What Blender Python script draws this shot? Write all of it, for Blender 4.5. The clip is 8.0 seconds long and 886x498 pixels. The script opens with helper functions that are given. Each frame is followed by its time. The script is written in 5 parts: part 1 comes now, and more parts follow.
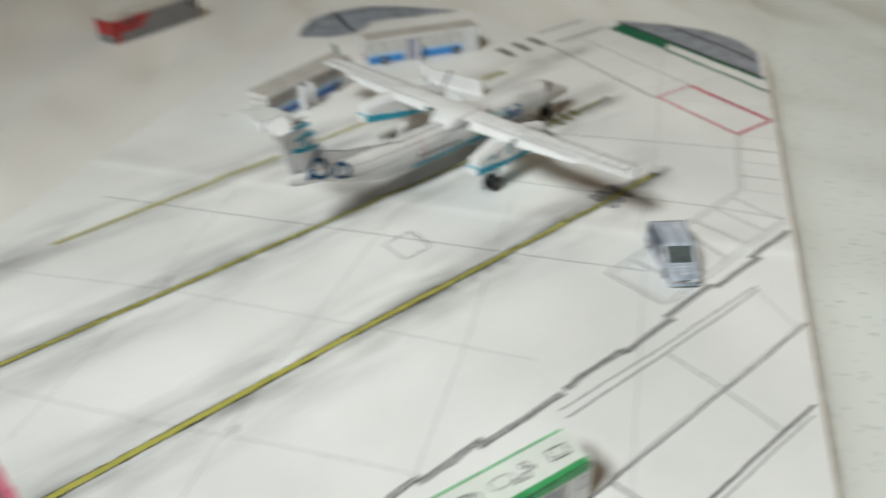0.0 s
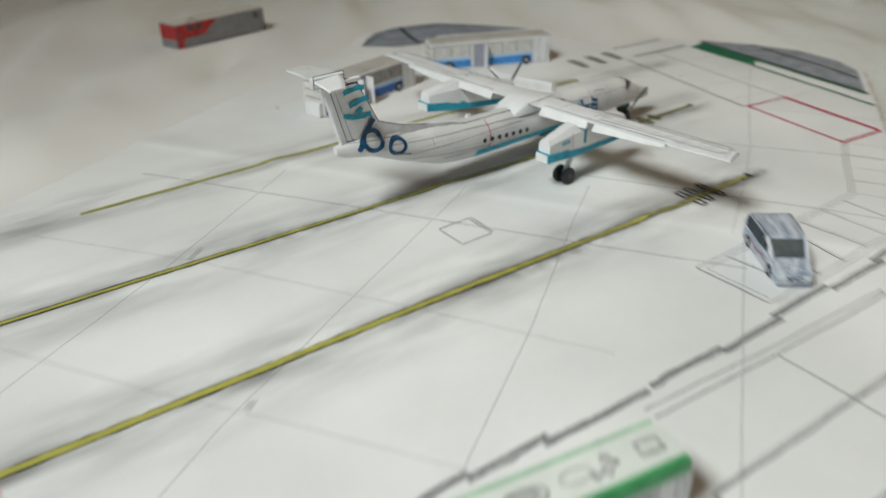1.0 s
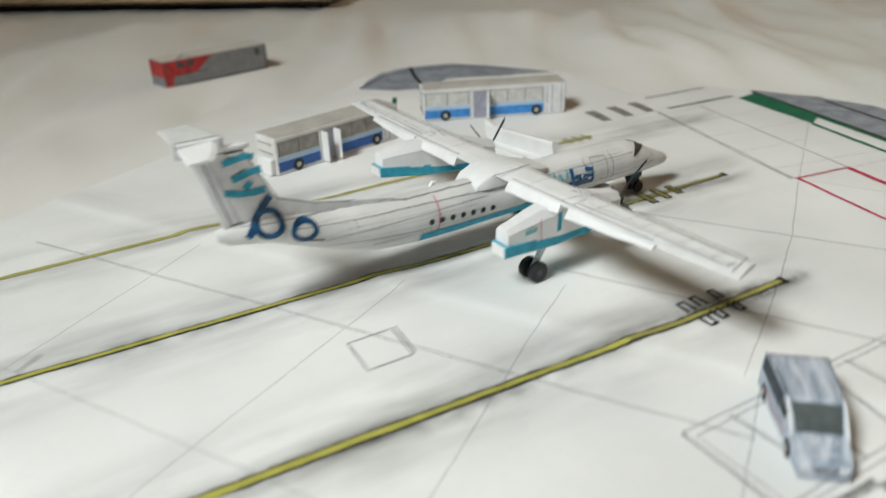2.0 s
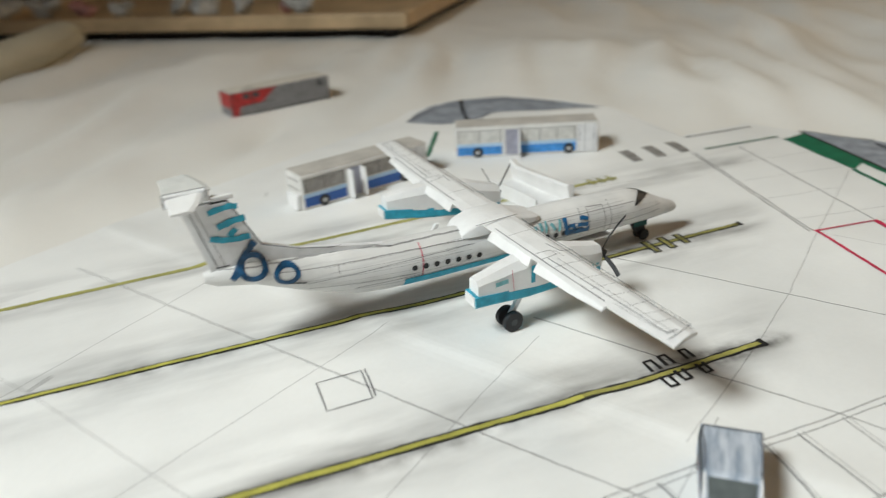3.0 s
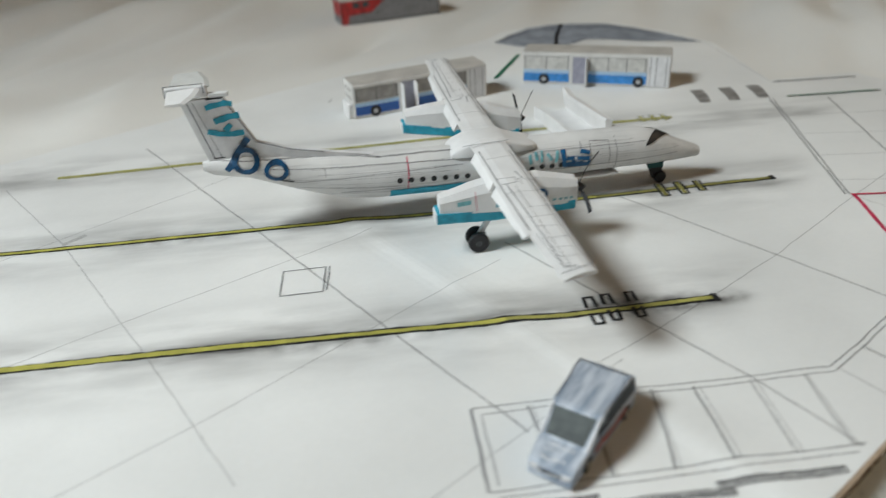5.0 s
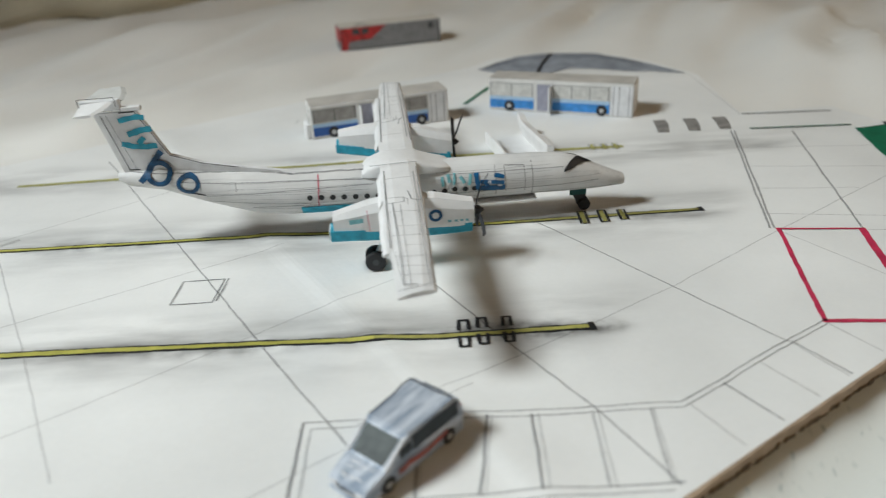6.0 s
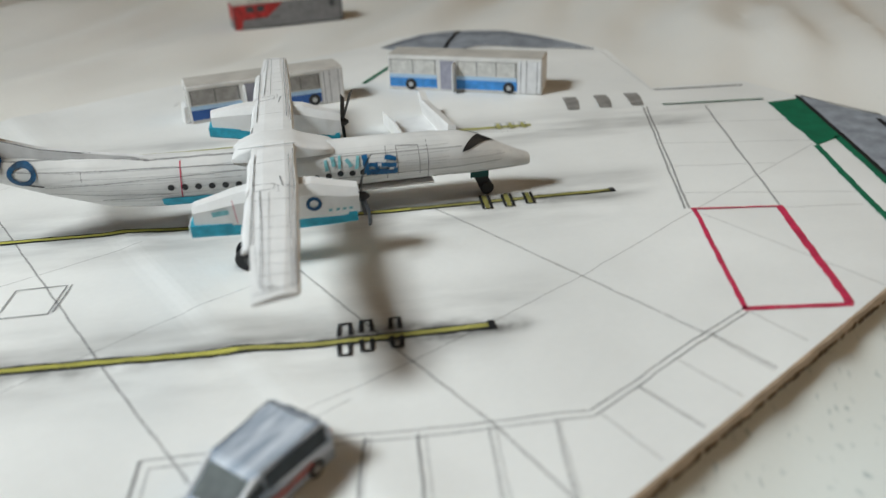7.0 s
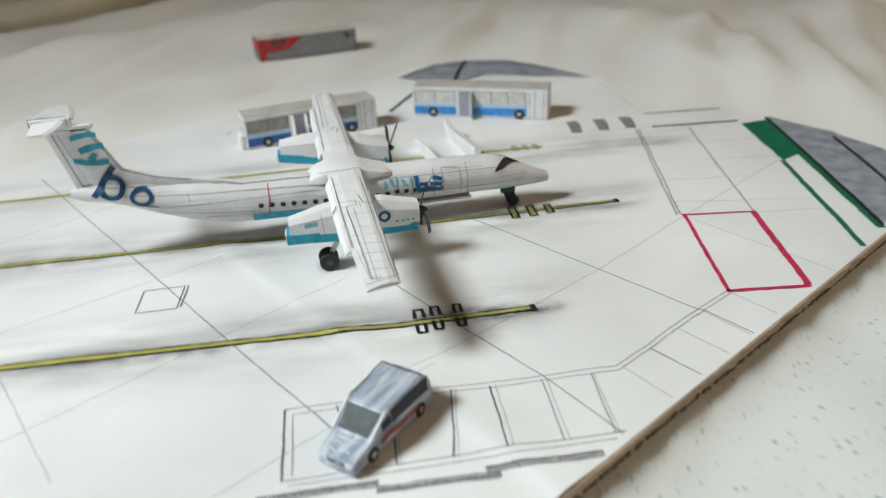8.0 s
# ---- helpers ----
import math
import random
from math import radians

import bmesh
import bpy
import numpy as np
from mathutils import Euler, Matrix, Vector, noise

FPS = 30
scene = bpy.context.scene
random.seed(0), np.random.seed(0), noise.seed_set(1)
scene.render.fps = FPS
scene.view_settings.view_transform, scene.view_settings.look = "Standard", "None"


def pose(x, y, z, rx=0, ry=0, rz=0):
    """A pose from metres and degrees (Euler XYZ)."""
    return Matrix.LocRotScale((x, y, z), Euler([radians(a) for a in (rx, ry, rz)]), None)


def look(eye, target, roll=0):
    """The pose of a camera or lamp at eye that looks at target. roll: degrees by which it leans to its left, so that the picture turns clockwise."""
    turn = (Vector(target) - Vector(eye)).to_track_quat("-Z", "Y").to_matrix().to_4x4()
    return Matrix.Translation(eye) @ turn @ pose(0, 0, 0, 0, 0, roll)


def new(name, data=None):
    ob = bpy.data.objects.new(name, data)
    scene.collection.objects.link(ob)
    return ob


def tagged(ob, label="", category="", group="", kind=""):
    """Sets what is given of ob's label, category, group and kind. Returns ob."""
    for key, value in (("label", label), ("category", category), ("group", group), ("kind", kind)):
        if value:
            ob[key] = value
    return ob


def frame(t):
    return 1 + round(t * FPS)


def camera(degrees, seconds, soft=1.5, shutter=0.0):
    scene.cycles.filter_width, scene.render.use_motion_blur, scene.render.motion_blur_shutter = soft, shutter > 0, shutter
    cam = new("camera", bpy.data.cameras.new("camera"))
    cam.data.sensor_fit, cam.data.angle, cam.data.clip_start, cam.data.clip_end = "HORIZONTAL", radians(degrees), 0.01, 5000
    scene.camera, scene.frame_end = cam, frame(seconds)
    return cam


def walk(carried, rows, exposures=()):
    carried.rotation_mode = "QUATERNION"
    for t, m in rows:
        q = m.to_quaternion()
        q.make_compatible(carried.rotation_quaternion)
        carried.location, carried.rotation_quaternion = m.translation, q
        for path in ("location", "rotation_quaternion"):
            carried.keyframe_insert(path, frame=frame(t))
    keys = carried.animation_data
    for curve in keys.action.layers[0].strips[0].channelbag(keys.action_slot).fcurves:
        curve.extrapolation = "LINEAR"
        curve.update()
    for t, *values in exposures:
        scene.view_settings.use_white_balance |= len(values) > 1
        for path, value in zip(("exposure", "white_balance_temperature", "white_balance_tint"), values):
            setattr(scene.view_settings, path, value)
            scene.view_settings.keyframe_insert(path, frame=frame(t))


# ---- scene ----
cam = camera(62.0, 8.0, soft=1.1, shutter=0.9)
cam.data.dof.use_dof, cam.data.dof.focus_distance, cam.data.dof.aperture_fstop = True, 0.165, 16.0
PATH = [  # seconds, eye, a point ahead, roll
    (0, (-0.18026, -0.11493, 0.11281), (-0.12804, -0.05084, 0.05653), -2.26),
    (0.2, (-0.18975, -0.11903, 0.10953), (-0.13984, -0.05046, 0.05655), -3.46),
    (0.4, (-0.19586, -0.12214, 0.10471), (-0.14574, -0.05156, 0.05465), -3.06),
    (0.5, (-0.19410, -0.12033, 0.09782), (-0.14338, -0.04928, 0.04904), -2.37),
    (0.8, (-0.18527, -0.11233, 0.08780), (-0.13452, -0.04195, 0.03810), -1.25),
    (1, (-0.17584, -0.10559, 0.08317), (-0.12628, -0.03361, 0.03456), -1.59),
    (1.2, (-0.16452, -0.09840, 0.07941), (-0.11655, -0.02486, 0.03155), -1.24),
    (1.5, (-0.14924, -0.09081, 0.07628), (-0.10183, -0.01631, 0.02935), -0.63),
    (1.8, (-0.13433, -0.08602, 0.07597), (-0.08953, -0.00868, 0.03111), -1.78),
    (2, (-0.12439, -0.08298, 0.07599), (-0.08187, -0.00430, 0.03126), -2.02),
    (2.2, (-0.11596, -0.08194, 0.07646), (-0.07554, -0.00184, 0.03230), -2.55),
    (3.3, (-0.09503, -0.10657, 0.08550), (-0.07352, -0.01885, 0.04257), -4.49),
    (3.5, (-0.08779, -0.11170, 0.08267), (-0.07295, -0.02291, 0.03913), -4.69),
    (4, (-0.08027, -0.11245, 0.08301), (-0.06903, -0.02506, 0.03570), -2.01),
    (4.2, (-0.07695, -0.11244, 0.08234), (-0.06982, -0.02687, 0.03109), -0.74),
    (4.5, (-0.07147, -0.11279, 0.08300), (-0.06299, -0.02710, 0.03216), -1.59),
    (4.7, (-0.06944, -0.11273, 0.08395), (-0.06027, -0.02736, 0.03269), -2.69),
    (5.8, (-0.03380, -0.11847, 0.08133), (-0.03294, -0.02994, 0.03483), -3.27),
    (6, (-0.02735, -0.11734, 0.08015), (-0.02776, -0.02884, 0.03360), -3.36),
    (6.3, (-0.02210, -0.11611, 0.07830), (-0.02426, -0.02698, 0.03302), -3.93),
    (6.5, (-0.01819, -0.10829, 0.07653), (-0.01396, -0.02043, 0.02896), -2.61),
    (6.6, (-0.01676, -0.10657, 0.07552), (-0.01264, -0.01801, 0.02926), -2.83),
    (6.8, (-0.01651, -0.10302, 0.07281), (-0.01093, -0.01454, 0.02653), -2.86),
    (7, (-0.01862, -0.10078, 0.07104), (-0.00946, -0.01364, 0.02286), -2.19),
    (7.5, (-0.02946, -0.11748, 0.08265), (-0.01964, -0.03085, 0.03368), -3.18),
    (7.6, (-0.03197, -0.12074, 0.08408), (-0.02123, -0.03322, 0.03690), -4.38),
    (8, (-0.03682, -0.13033, 0.08600), (-0.02501, -0.04269, 0.03932), -2.58),
]
walk(cam, [(t, look(e, g, r)) for t, e, g, r in PATH],
     exposures=((0, -0.42, 6850.0, 10.0), (0.5, -0.40, 6850.0, 10.0), (1, -0.50, 6850.0, 10.0), (1.5, -0.38, 6850.0, 10.0), (2, -0.20, 6850.0, 10.0), (3.5, -0.12, 6900.0, 10.0), (4, -0.26, 6700.0, 10.0), (4.5, -0.38, 6620.0, 10.0), (6, -0.26, 6650.0, 10.0), (6.5, -0.10, 6650.0, 10.0), (7, -0.22, 6620.0, 10.0), (7.5, -0.20, 6600.0, 10.0), (8, -0.10, 6620.0, 10.0)))

# ---- world, window light, added warm fill, exposure ----
C = 0.01  # models are written in centimetres
world = bpy.data.worlds.new("sky")
scene.world = world
world.use_nodes = True
wn = world.node_tree.nodes
sky = wn.new("ShaderNodeTexSky")
sky.sky_type, sky.sun_disc, sky.sun_elevation, sky.sun_rotation = "NISHITA", False, radians(40), radians(250)
wn["Background"].inputs["Strength"].default_value = 0.1
world.node_tree.links.new(sky.outputs[0], wn["Background"].inputs["Color"])
# second lamp is a made-up warm fill, standing for light bounced round the room
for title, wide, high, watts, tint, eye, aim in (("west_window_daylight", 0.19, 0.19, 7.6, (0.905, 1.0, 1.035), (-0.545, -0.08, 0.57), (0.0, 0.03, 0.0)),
                                              ("east_warm_fill", 0.9, 0.7, 4.6, (1.0, 0.75, 0.44), (1.19, 0.06, 0.85), (0.0, 0.1, 0.0))):
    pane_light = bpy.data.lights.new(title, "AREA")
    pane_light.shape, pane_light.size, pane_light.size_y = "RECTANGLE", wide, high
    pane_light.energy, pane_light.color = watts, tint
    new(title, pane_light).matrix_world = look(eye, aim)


# ---- materials ----
def shader(name, color, rough=0.75, metal=0.0, grain=0.06, grain_scale=900.0, blotch=0.08, blotch_scale=60.0, bump=0.15, alpha=1.0, fleck=0.32):
    """A surface with fine grain, broad blotches and slight relief; scales are per metre."""
    m = bpy.data.materials.new(name)
    m.use_nodes = True
    t = m.node_tree
    n, ln, b = t.nodes, t.links, t.nodes["Principled BSDF"]
    co = n.new("ShaderNodeTexCoord")
    info = n.new("ShaderNodeObjectInfo")
    shift = n.new("ShaderNodeVectorMath")
    shift.operation = "MULTIPLY_ADD"
    shift.inputs[1].default_value = (1, 1, 1)
    spread = n.new("ShaderNodeVectorMath")
    spread.operation = "SCALE"
    spread.inputs[0].default_value = (0.7, 0.4, 0.2)
    ln.new(info.outputs["Random"], spread.inputs["Scale"])
    ln.new(co.outputs["Object"], shift.inputs[0])
    ln.new(spread.outputs[0], shift.inputs[2])
    fine, broad = n.new("ShaderNodeTexNoise"), n.new("ShaderNodeTexNoise")
    for tex, sc in ((fine, grain_scale), (broad, blotch_scale)):
        tex.inputs["Scale"].default_value = sc
        tex.inputs["Detail"].default_value = 4
        ln.new(shift.outputs[0], tex.inputs["Vector"])
    low, high = [max(0.0, c * (1 - grain)) for c in color], [min(1.0, c * (1 + grain)) for c in color]
    ramp = n.new("ShaderNodeMix")
    ramp.data_type = "RGBA"
    ramp.inputs["A"].default_value, ramp.inputs["B"].default_value = (*low, 1), (*high, 1)
    ln.new(fine.outputs[0], ramp.inputs["Factor"])
    mix = n.new("ShaderNodeMix")
    mix.data_type, mix.blend_type = "RGBA", "MULTIPLY"
    mix.inputs["Factor"].default_value = 1.0
    tone = n.new("ShaderNodeMapRange")
    tone.inputs["From Min"].default_value, tone.inputs["From Max"].default_value = 0.3, 0.7
    tone.inputs["To Min"].default_value, tone.inputs["To Max"].default_value = 1 - blotch, 1 + blotch * 0.3
    ln.new(broad.outputs[0], tone.inputs["Value"])
    ln.new(ramp.outputs["Result"], mix.inputs["A"])
    ln.new(tone.outputs[0], mix.inputs["B"])
    ln.new(mix.outputs["Result"], b.inputs["Base Color"])
    b.inputs["Roughness"].default_value, b.inputs["Metallic"].default_value = rough, metal
    if bump:
        bp = n.new("ShaderNodeBump")
        bp.inputs["Strength"].default_value, bp.inputs["Distance"].default_value = bump, 0.0002
        ln.new(fine.outputs[0], bp.inputs["Height"])
        ln.new(bp.outputs[0], b.inputs["Normal"])
    if alpha < 1:
        al = n.new("ShaderNodeMapRange")
        al.inputs["From Min"].default_value, al.inputs["From Max"].default_value = 0.35, 0.65
        al.inputs["To Min"].default_value, al.inputs["To Max"].default_value = max(0, alpha - fleck), min(1, alpha + fleck)
        ln.new(fine.outputs[0], al.inputs["Value"])
        ln.new(al.outputs[0], b.inputs["Alpha"])
    return m


CARD_WHITE = shader("white_card", (0.81, 0.805, 0.80), 0.65, blotch=0.09, blotch_scale=140, grain=0.04, bump=0.3)
CARD_GREY = shader("grey_pencil_card", (0.78, 0.78, 0.79), 0.65, blotch=0.15, blotch_scale=300)
CARD_CREAM = shader("cream_card", (0.66, 0.62, 0.55), 0.7, blotch=0.1, blotch_scale=200)
# card darkened to paint in the shade on the far tailplane half
TAIL_SHADED = shader("shade_painted_card", (0.60, 0.60, 0.58), 0.7, blotch=0.15, blotch_scale=200)
GRAPHITE = shader("graphite_line", (0.20, 0.20, 0.21), 0.5, grain=0.2, grain_scale=2500, alpha=0.44, bump=0, fleck=0.14)
GRAPHITE_FAINT = shader("faint_graphite_line", (0.24, 0.24, 0.25), 0.6, grain=0.2, grain_scale=2500, alpha=0.21, bump=0, fleck=0.10)
GRAPHITE_DARK = shader("shaded_graphite", (0.10, 0.10, 0.11), 0.5, grain=0.3, grain_scale=2600, alpha=0.74, bump=0, fleck=0.16)
GRAPHITE_RUB = shader("rubbed_graphite", (0.16, 0.16, 0.165), 0.5, grain=0.3, grain_scale=3000, alpha=0.48, bump=0, fleck=0.22)
INK = shader("black_ink", (0.018, 0.018, 0.02), 0.5, grain=0.2, bump=0)
YELLOW = shader("yellow_marker", (0.50, 0.47, 0.10), 0.6, grain=0.12, blotch=0.25, blotch_scale=250, bump=0)
YELLOW_FAINT = shader("faded_yellow_marker", (0.42, 0.40, 0.13), 0.6, grain=0.15, blotch=0.25, blotch_scale=250, bump=0)
YELLOW_SMUDGED = shader("smudged_yellow_marker", (0.39, 0.365, 0.10), 0.6, grain=0.15, blotch=0.3, blotch_scale=250, bump=0)
# yellow darkened for graphite smudge and with the nose's shadow painted in
YELLOW_SHADED = shader("shaded_smudged_marker", (0.27, 0.25, 0.075), 0.6, grain=0.2, blotch=0.35, blotch_scale=250, bump=0)
RED = shader("crimson_marker", (0.62, 0.035, 0.10), 0.6, grain=0.15, blotch=0.3, blotch_scale=300, bump=0)
GREEN = shader("green_marker", (0.008, 0.165, 0.085), 0.55, grain=0.15, blotch=0.3, blotch_scale=300, bump=0)
GREYMARK = shader("grey_marker", (0.33, 0.36, 0.41), 0.6, grain=0.2, blotch=0.35, blotch_scale=180, bump=0)
ZEBRA = shader("brown_grey_pencil", (0.30, 0.285, 0.27), 0.6, grain=0.25, blotch=0.4, blotch_scale=300, bump=0)
NAVY = shader("navy_marker", (0.018, 0.016, 0.035), 0.6, grain=0.3, blotch=0.3, bump=0)
PINK = shader("pink_marker", (0.66, 0.10, 0.19), 0.6, grain=0.15, blotch=0.3, blotch_scale=300, bump=0)
TEAL = shader("teal_marker", (0.022, 0.37, 0.52), 0.55, grain=0.15, blotch=0.3, blotch_scale=500, bump=0)
TEAL_FAINT = shader("pale_teal_marker", (0.22, 0.55, 0.60), 0.6, grain=0.2, blotch=0.4, blotch_scale=700, bump=0)
BLUE = shader("blue_marker", (0.004, 0.085, 0.21), 0.5, grain=0.35, blotch=0.6, blotch_scale=450, bump=0)
BUS_BLUE = shader("bus_blue_marker", (0.05, 0.28, 0.70), 0.55, grain=0.15, blotch=0.3, blotch_scale=400, bump=0)
BUS_PALE = shader("bus_pale_blue", (0.42, 0.60, 0.80), 0.6, grain=0.12, bump=0)
DOOR_GREY = shader("violet_grey_pencil", (0.33, 0.33, 0.40), 0.6, grain=0.15, blotch=0.2, blotch_scale=500, bump=0)
PANE_GREY = shader("grey_pencil_pane", (0.34, 0.32, 0.30), 0.6, grain=0.2, blotch=0.3, blotch_scale=500, bump=0)
PANE_PALE = shader("pale_pencil_pane", (0.66, 0.65, 0.62), 0.6, grain=0.15, blotch=0.2, blotch_scale=500, bump=0)
BUS_RED = shader("red_paint_card", (0.54, 0.035, 0.035), 0.55, grain=0.2, blotch=0.5, blotch_scale=350, bump=0)
BUS_GREY = shader("mid_grey_card", (0.24, 0.24, 0.25), 0.6, grain=0.15, blotch=0.25, blotch_scale=300)
BUS_GREEN = shader("bright_green_marker", (0.05, 0.38, 0.13), 0.55, grain=0.15, blotch=0.3, blotch_scale=400, bump=0)
BUS_CARD = shader("off_white_bus_card", (0.72, 0.705, 0.68), 0.65, blotch=0.15, blotch_scale=200)
BUS_ROOF = shader("taupe_bus_roof_card", (0.53, 0.50, 0.46), 0.7, blotch=0.2, blotch_scale=150)
HUB_GREY = shader("grey_hub_card", (0.48, 0.48, 0.48), 0.6)
SILVER = shader("silver_pencil_card", (0.50, 0.54, 0.61), 0.55, metal=0.1, grain=0.25, grain_scale=700, blotch=0.25, blotch_scale=320)


def streaked(m, low, high, stretch, amount):
    """Lengthwise soft strokes of a paler and a darker tone laid over a shader's colour."""
    t = m.node_tree
    n, ln, b = t.nodes, t.links, t.nodes["Principled BSDF"]
    co, bend, tex = n.new("ShaderNodeTexCoord"), n.new("ShaderNodeMapping"), n.new("ShaderNodeTexNoise")
    bend.inputs["Scale"].default_value = stretch
    tex.inputs["Scale"].default_value, tex.inputs["Detail"].default_value = 1.0, 3
    ln.new(co.outputs["Object"], bend.inputs["Vector"])
    ln.new(bend.outputs[0], tex.inputs["Vector"])
    ramp = n.new("ShaderNodeValToRGB")
    ramp.color_ramp.elements[0].position, ramp.color_ramp.elements[1].position = 0.36, 0.62
    ramp.color_ramp.elements[0].color, ramp.color_ramp.elements[1].color = (*low, 1), (*high, 1)
    ln.new(tex.outputs[0], ramp.inputs[0])
    mix = n.new("ShaderNodeMix")
    mix.data_type = "RGBA"
    mix.inputs["Factor"].default_value = amount
    ln.new(b.inputs["Base Color"].links[0].from_socket, mix.inputs["A"])
    ln.new(ramp.outputs[0], mix.inputs["B"])
    ln.new(mix.outputs["Result"], b.inputs["Base Color"])
    return m


streaked(SILVER, (0.21, 0.275, 0.37), (0.63, 0.68, 0.75), (130, 700, 700), 0.75)
GLASS_DARK = shader("dark_pencil_glass", (0.06, 0.065, 0.07), 0.35, grain=0.25, blotch=0.3, blotch_scale=500)
RUBBER = shader("black_card_tyre", (0.018, 0.019, 0.022), 0.6, grain=0.3)
CARDBOARD = shader("brown_cardboard", (0.50, 0.37, 0.26), 0.9, grain=0.15, blotch=0.25, blotch_scale=200, bump=0.4)
# brown cardboard darkened to paint in the shade within the corrugation
CARDBOARD_DARK = shader("shaded_flute_cardboard", (0.17, 0.12, 0.08), 0.95, grain=0.2, blotch=0.3, blotch_scale=300)
WOOD = shader("tan_wood", (0.58, 0.42, 0.25), 0.55, grain=0.2, grain_scale=150, blotch=0.3, blotch_scale=25)
BLANKET = shader("beige_blanket", (0.60, 0.555, 0.43), 0.95, grain=0.1, grain_scale=1500, blotch=0.15, blotch_scale=30, bump=0.5)
WALLPAINT = shader("brown_wall_paint", (0.15, 0.09, 0.05), 0.85, blotch=0.06, blotch_scale=3)
CEILPAINT = shader("tan_ceiling_paint", (0.15, 0.10, 0.065), 0.9, blotch=0.05, blotch_scale=3)
FLOORWOOD = shader("brown_floor", (0.20, 0.12, 0.07), 0.5, blotch=0.2, blotch_scale=6)
ORNAMENT = shader("pale_glazed_ornament", (0.50, 0.50, 0.48), 0.4, blotch=0.5, blotch_scale=90)
# near-black for base and feet, painting in the shadow gap below the tray
TRAY_SHADE = shader("under_tray_shade", (0.03, 0.025, 0.022), 0.8)


def stained_paper():
    """White drawing paper with graphite rubbed along the drawn lanes and some painted-in shade."""
    m = shader("drawing_paper", (0.855, 0.855, 0.84), 0.72, grain=0.025, blotch=0.13, blotch_scale=20, bump=0.2)
    t = m.node_tree
    n, ln, b = t.nodes, t.links, t.nodes["Principled BSDF"]
    base = b.inputs["Base Color"].links[0].from_socket
    co = n.new("ShaderNodeTexCoord")
    sep = n.new("ShaderNodeSeparateXYZ")
    ln.new(co.outputs["Object"], sep.inputs[0])
    total = None
    for lane, reach in ((0.001, 0.021), (0.0, 0.0045), (0.047, 0.023), (0.047, 0.0045), (0.093, 0.020)):
        off = n.new("ShaderNodeMath")
        off.operation = "SUBTRACT"
        ln.new(sep.outputs["Y"], off.inputs[0])
        off.inputs[1].default_value = lane
        dist = n.new("ShaderNodeMath")
        dist.operation = "ABSOLUTE"
        ln.new(off.outputs[0], dist.inputs[0])
        fall = n.new("ShaderNodeMapRange")
        fall.interpolation_type = "SMOOTHERSTEP"
        fall.inputs["From Min"].default_value, fall.inputs["From Max"].default_value = 0.0, reach
        fall.inputs["To Min"].default_value, fall.inputs["To Max"].default_value = 1.0, 0.0
        ln.new(dist.outputs[0], fall.inputs["Value"])
        if total is None:
            total = fall.outputs[0]
        else:
            add = n.new("ShaderNodeMath")
            ln.new(total, add.inputs[0])
            ln.new(fall.outputs[0], add.inputs[1])
            total = add.outputs[0]
    smear = n.new("ShaderNodeTexNoise")
    stretch = n.new("ShaderNodeMapping")
    stretch.inputs["Scale"].default_value = (16, 60, 1)
    ln.new(co.outputs["Object"], stretch.inputs["Vector"])
    ln.new(stretch.outputs[0], smear.inputs["Vector"])
    smear.inputs["Scale"].default_value, smear.inputs["Detail"].default_value = 1.6, 5
    patch = n.new("ShaderNodeMapRange")
    patch.inputs["From Min"].default_value, patch.inputs["From Max"].default_value = 0.38, 0.72
    patch.inputs["To Max"].default_value = 0.7
    ln.new(smear.outputs[0], patch.inputs["Value"])
    amount = n.new("ShaderNodeMath")
    amount.operation = "MULTIPLY"
    ln.new(total, amount.inputs[0])
    ln.new(patch.outputs[0], amount.inputs[1])
    slant = n.new("ShaderNodeMath")
    slant.operation = "MULTIPLY_ADD"
    slant.inputs[1].default_value = -0.8
    ln.new(sep.outputs["Y"], slant.inputs[0])
    ln.new(sep.outputs["X"], slant.inputs[2])
    ends = n.new("ShaderNodeMapRange")
    ends.interpolation_type = "SMOOTHSTEP"
    ends.inputs["From Min"].default_value, ends.inputs["From Max"].default_value = -0.004, 0.012
    ends.inputs["To Min"].default_value, ends.inputs["To Max"].default_value = 1.0, 0.0
    ln.new(slant.outputs[0], ends.inputs["Value"])
    cut = n.new("ShaderNodeMath")
    cut.operation = "MULTIPLY"
    ln.new(amount.outputs[0], cut.inputs[0])
    ln.new(ends.outputs[0], cut.inputs[1])
    # hand-rubbed graphite patches round line ends; the third also paints in the nose's shadow
    grit = n.new("ShaderNodeTexNoise")
    grit.inputs["Scale"].default_value, grit.inputs["Detail"].default_value = 260, 6
    ln.new(co.outputs["Object"], grit.inputs["Vector"])
    most = cut.outputs[0]
    for cx, cy, rx, ry, force in ((-0.014, 0.0, 0.026, 0.0060, 0.9), (0.003, 0.0, 0.007, 0.004, 0.6), (0.012, 0.0475, 0.024, 0.0065, 0.9), (-0.070, -0.001, 0.030, 0.005, 0.7), (-0.115, 0.0465, 0.030, 0.005, 0.7), (-0.02, 0.094, 0.03, 0.006, 0.25)):
        spot = n.new("ShaderNodeMapping")
        spot.vector_type = "TEXTURE"
        spot.inputs["Location"].default_value, spot.inputs["Scale"].default_value = (cx, cy, 0), (rx, ry, 1)
        ln.new(co.outputs["Object"], spot.inputs["Vector"])
        reach = n.new("ShaderNodeVectorMath")
        reach.operation = "LENGTH"
        ln.new(spot.outputs[0], reach.inputs[0])
        fade = n.new("ShaderNodeMapRange")
        fade.interpolation_type = "SMOOTHERSTEP"
        fade.inputs["From Min"].default_value, fade.inputs["From Max"].default_value = 0.1, 1.0
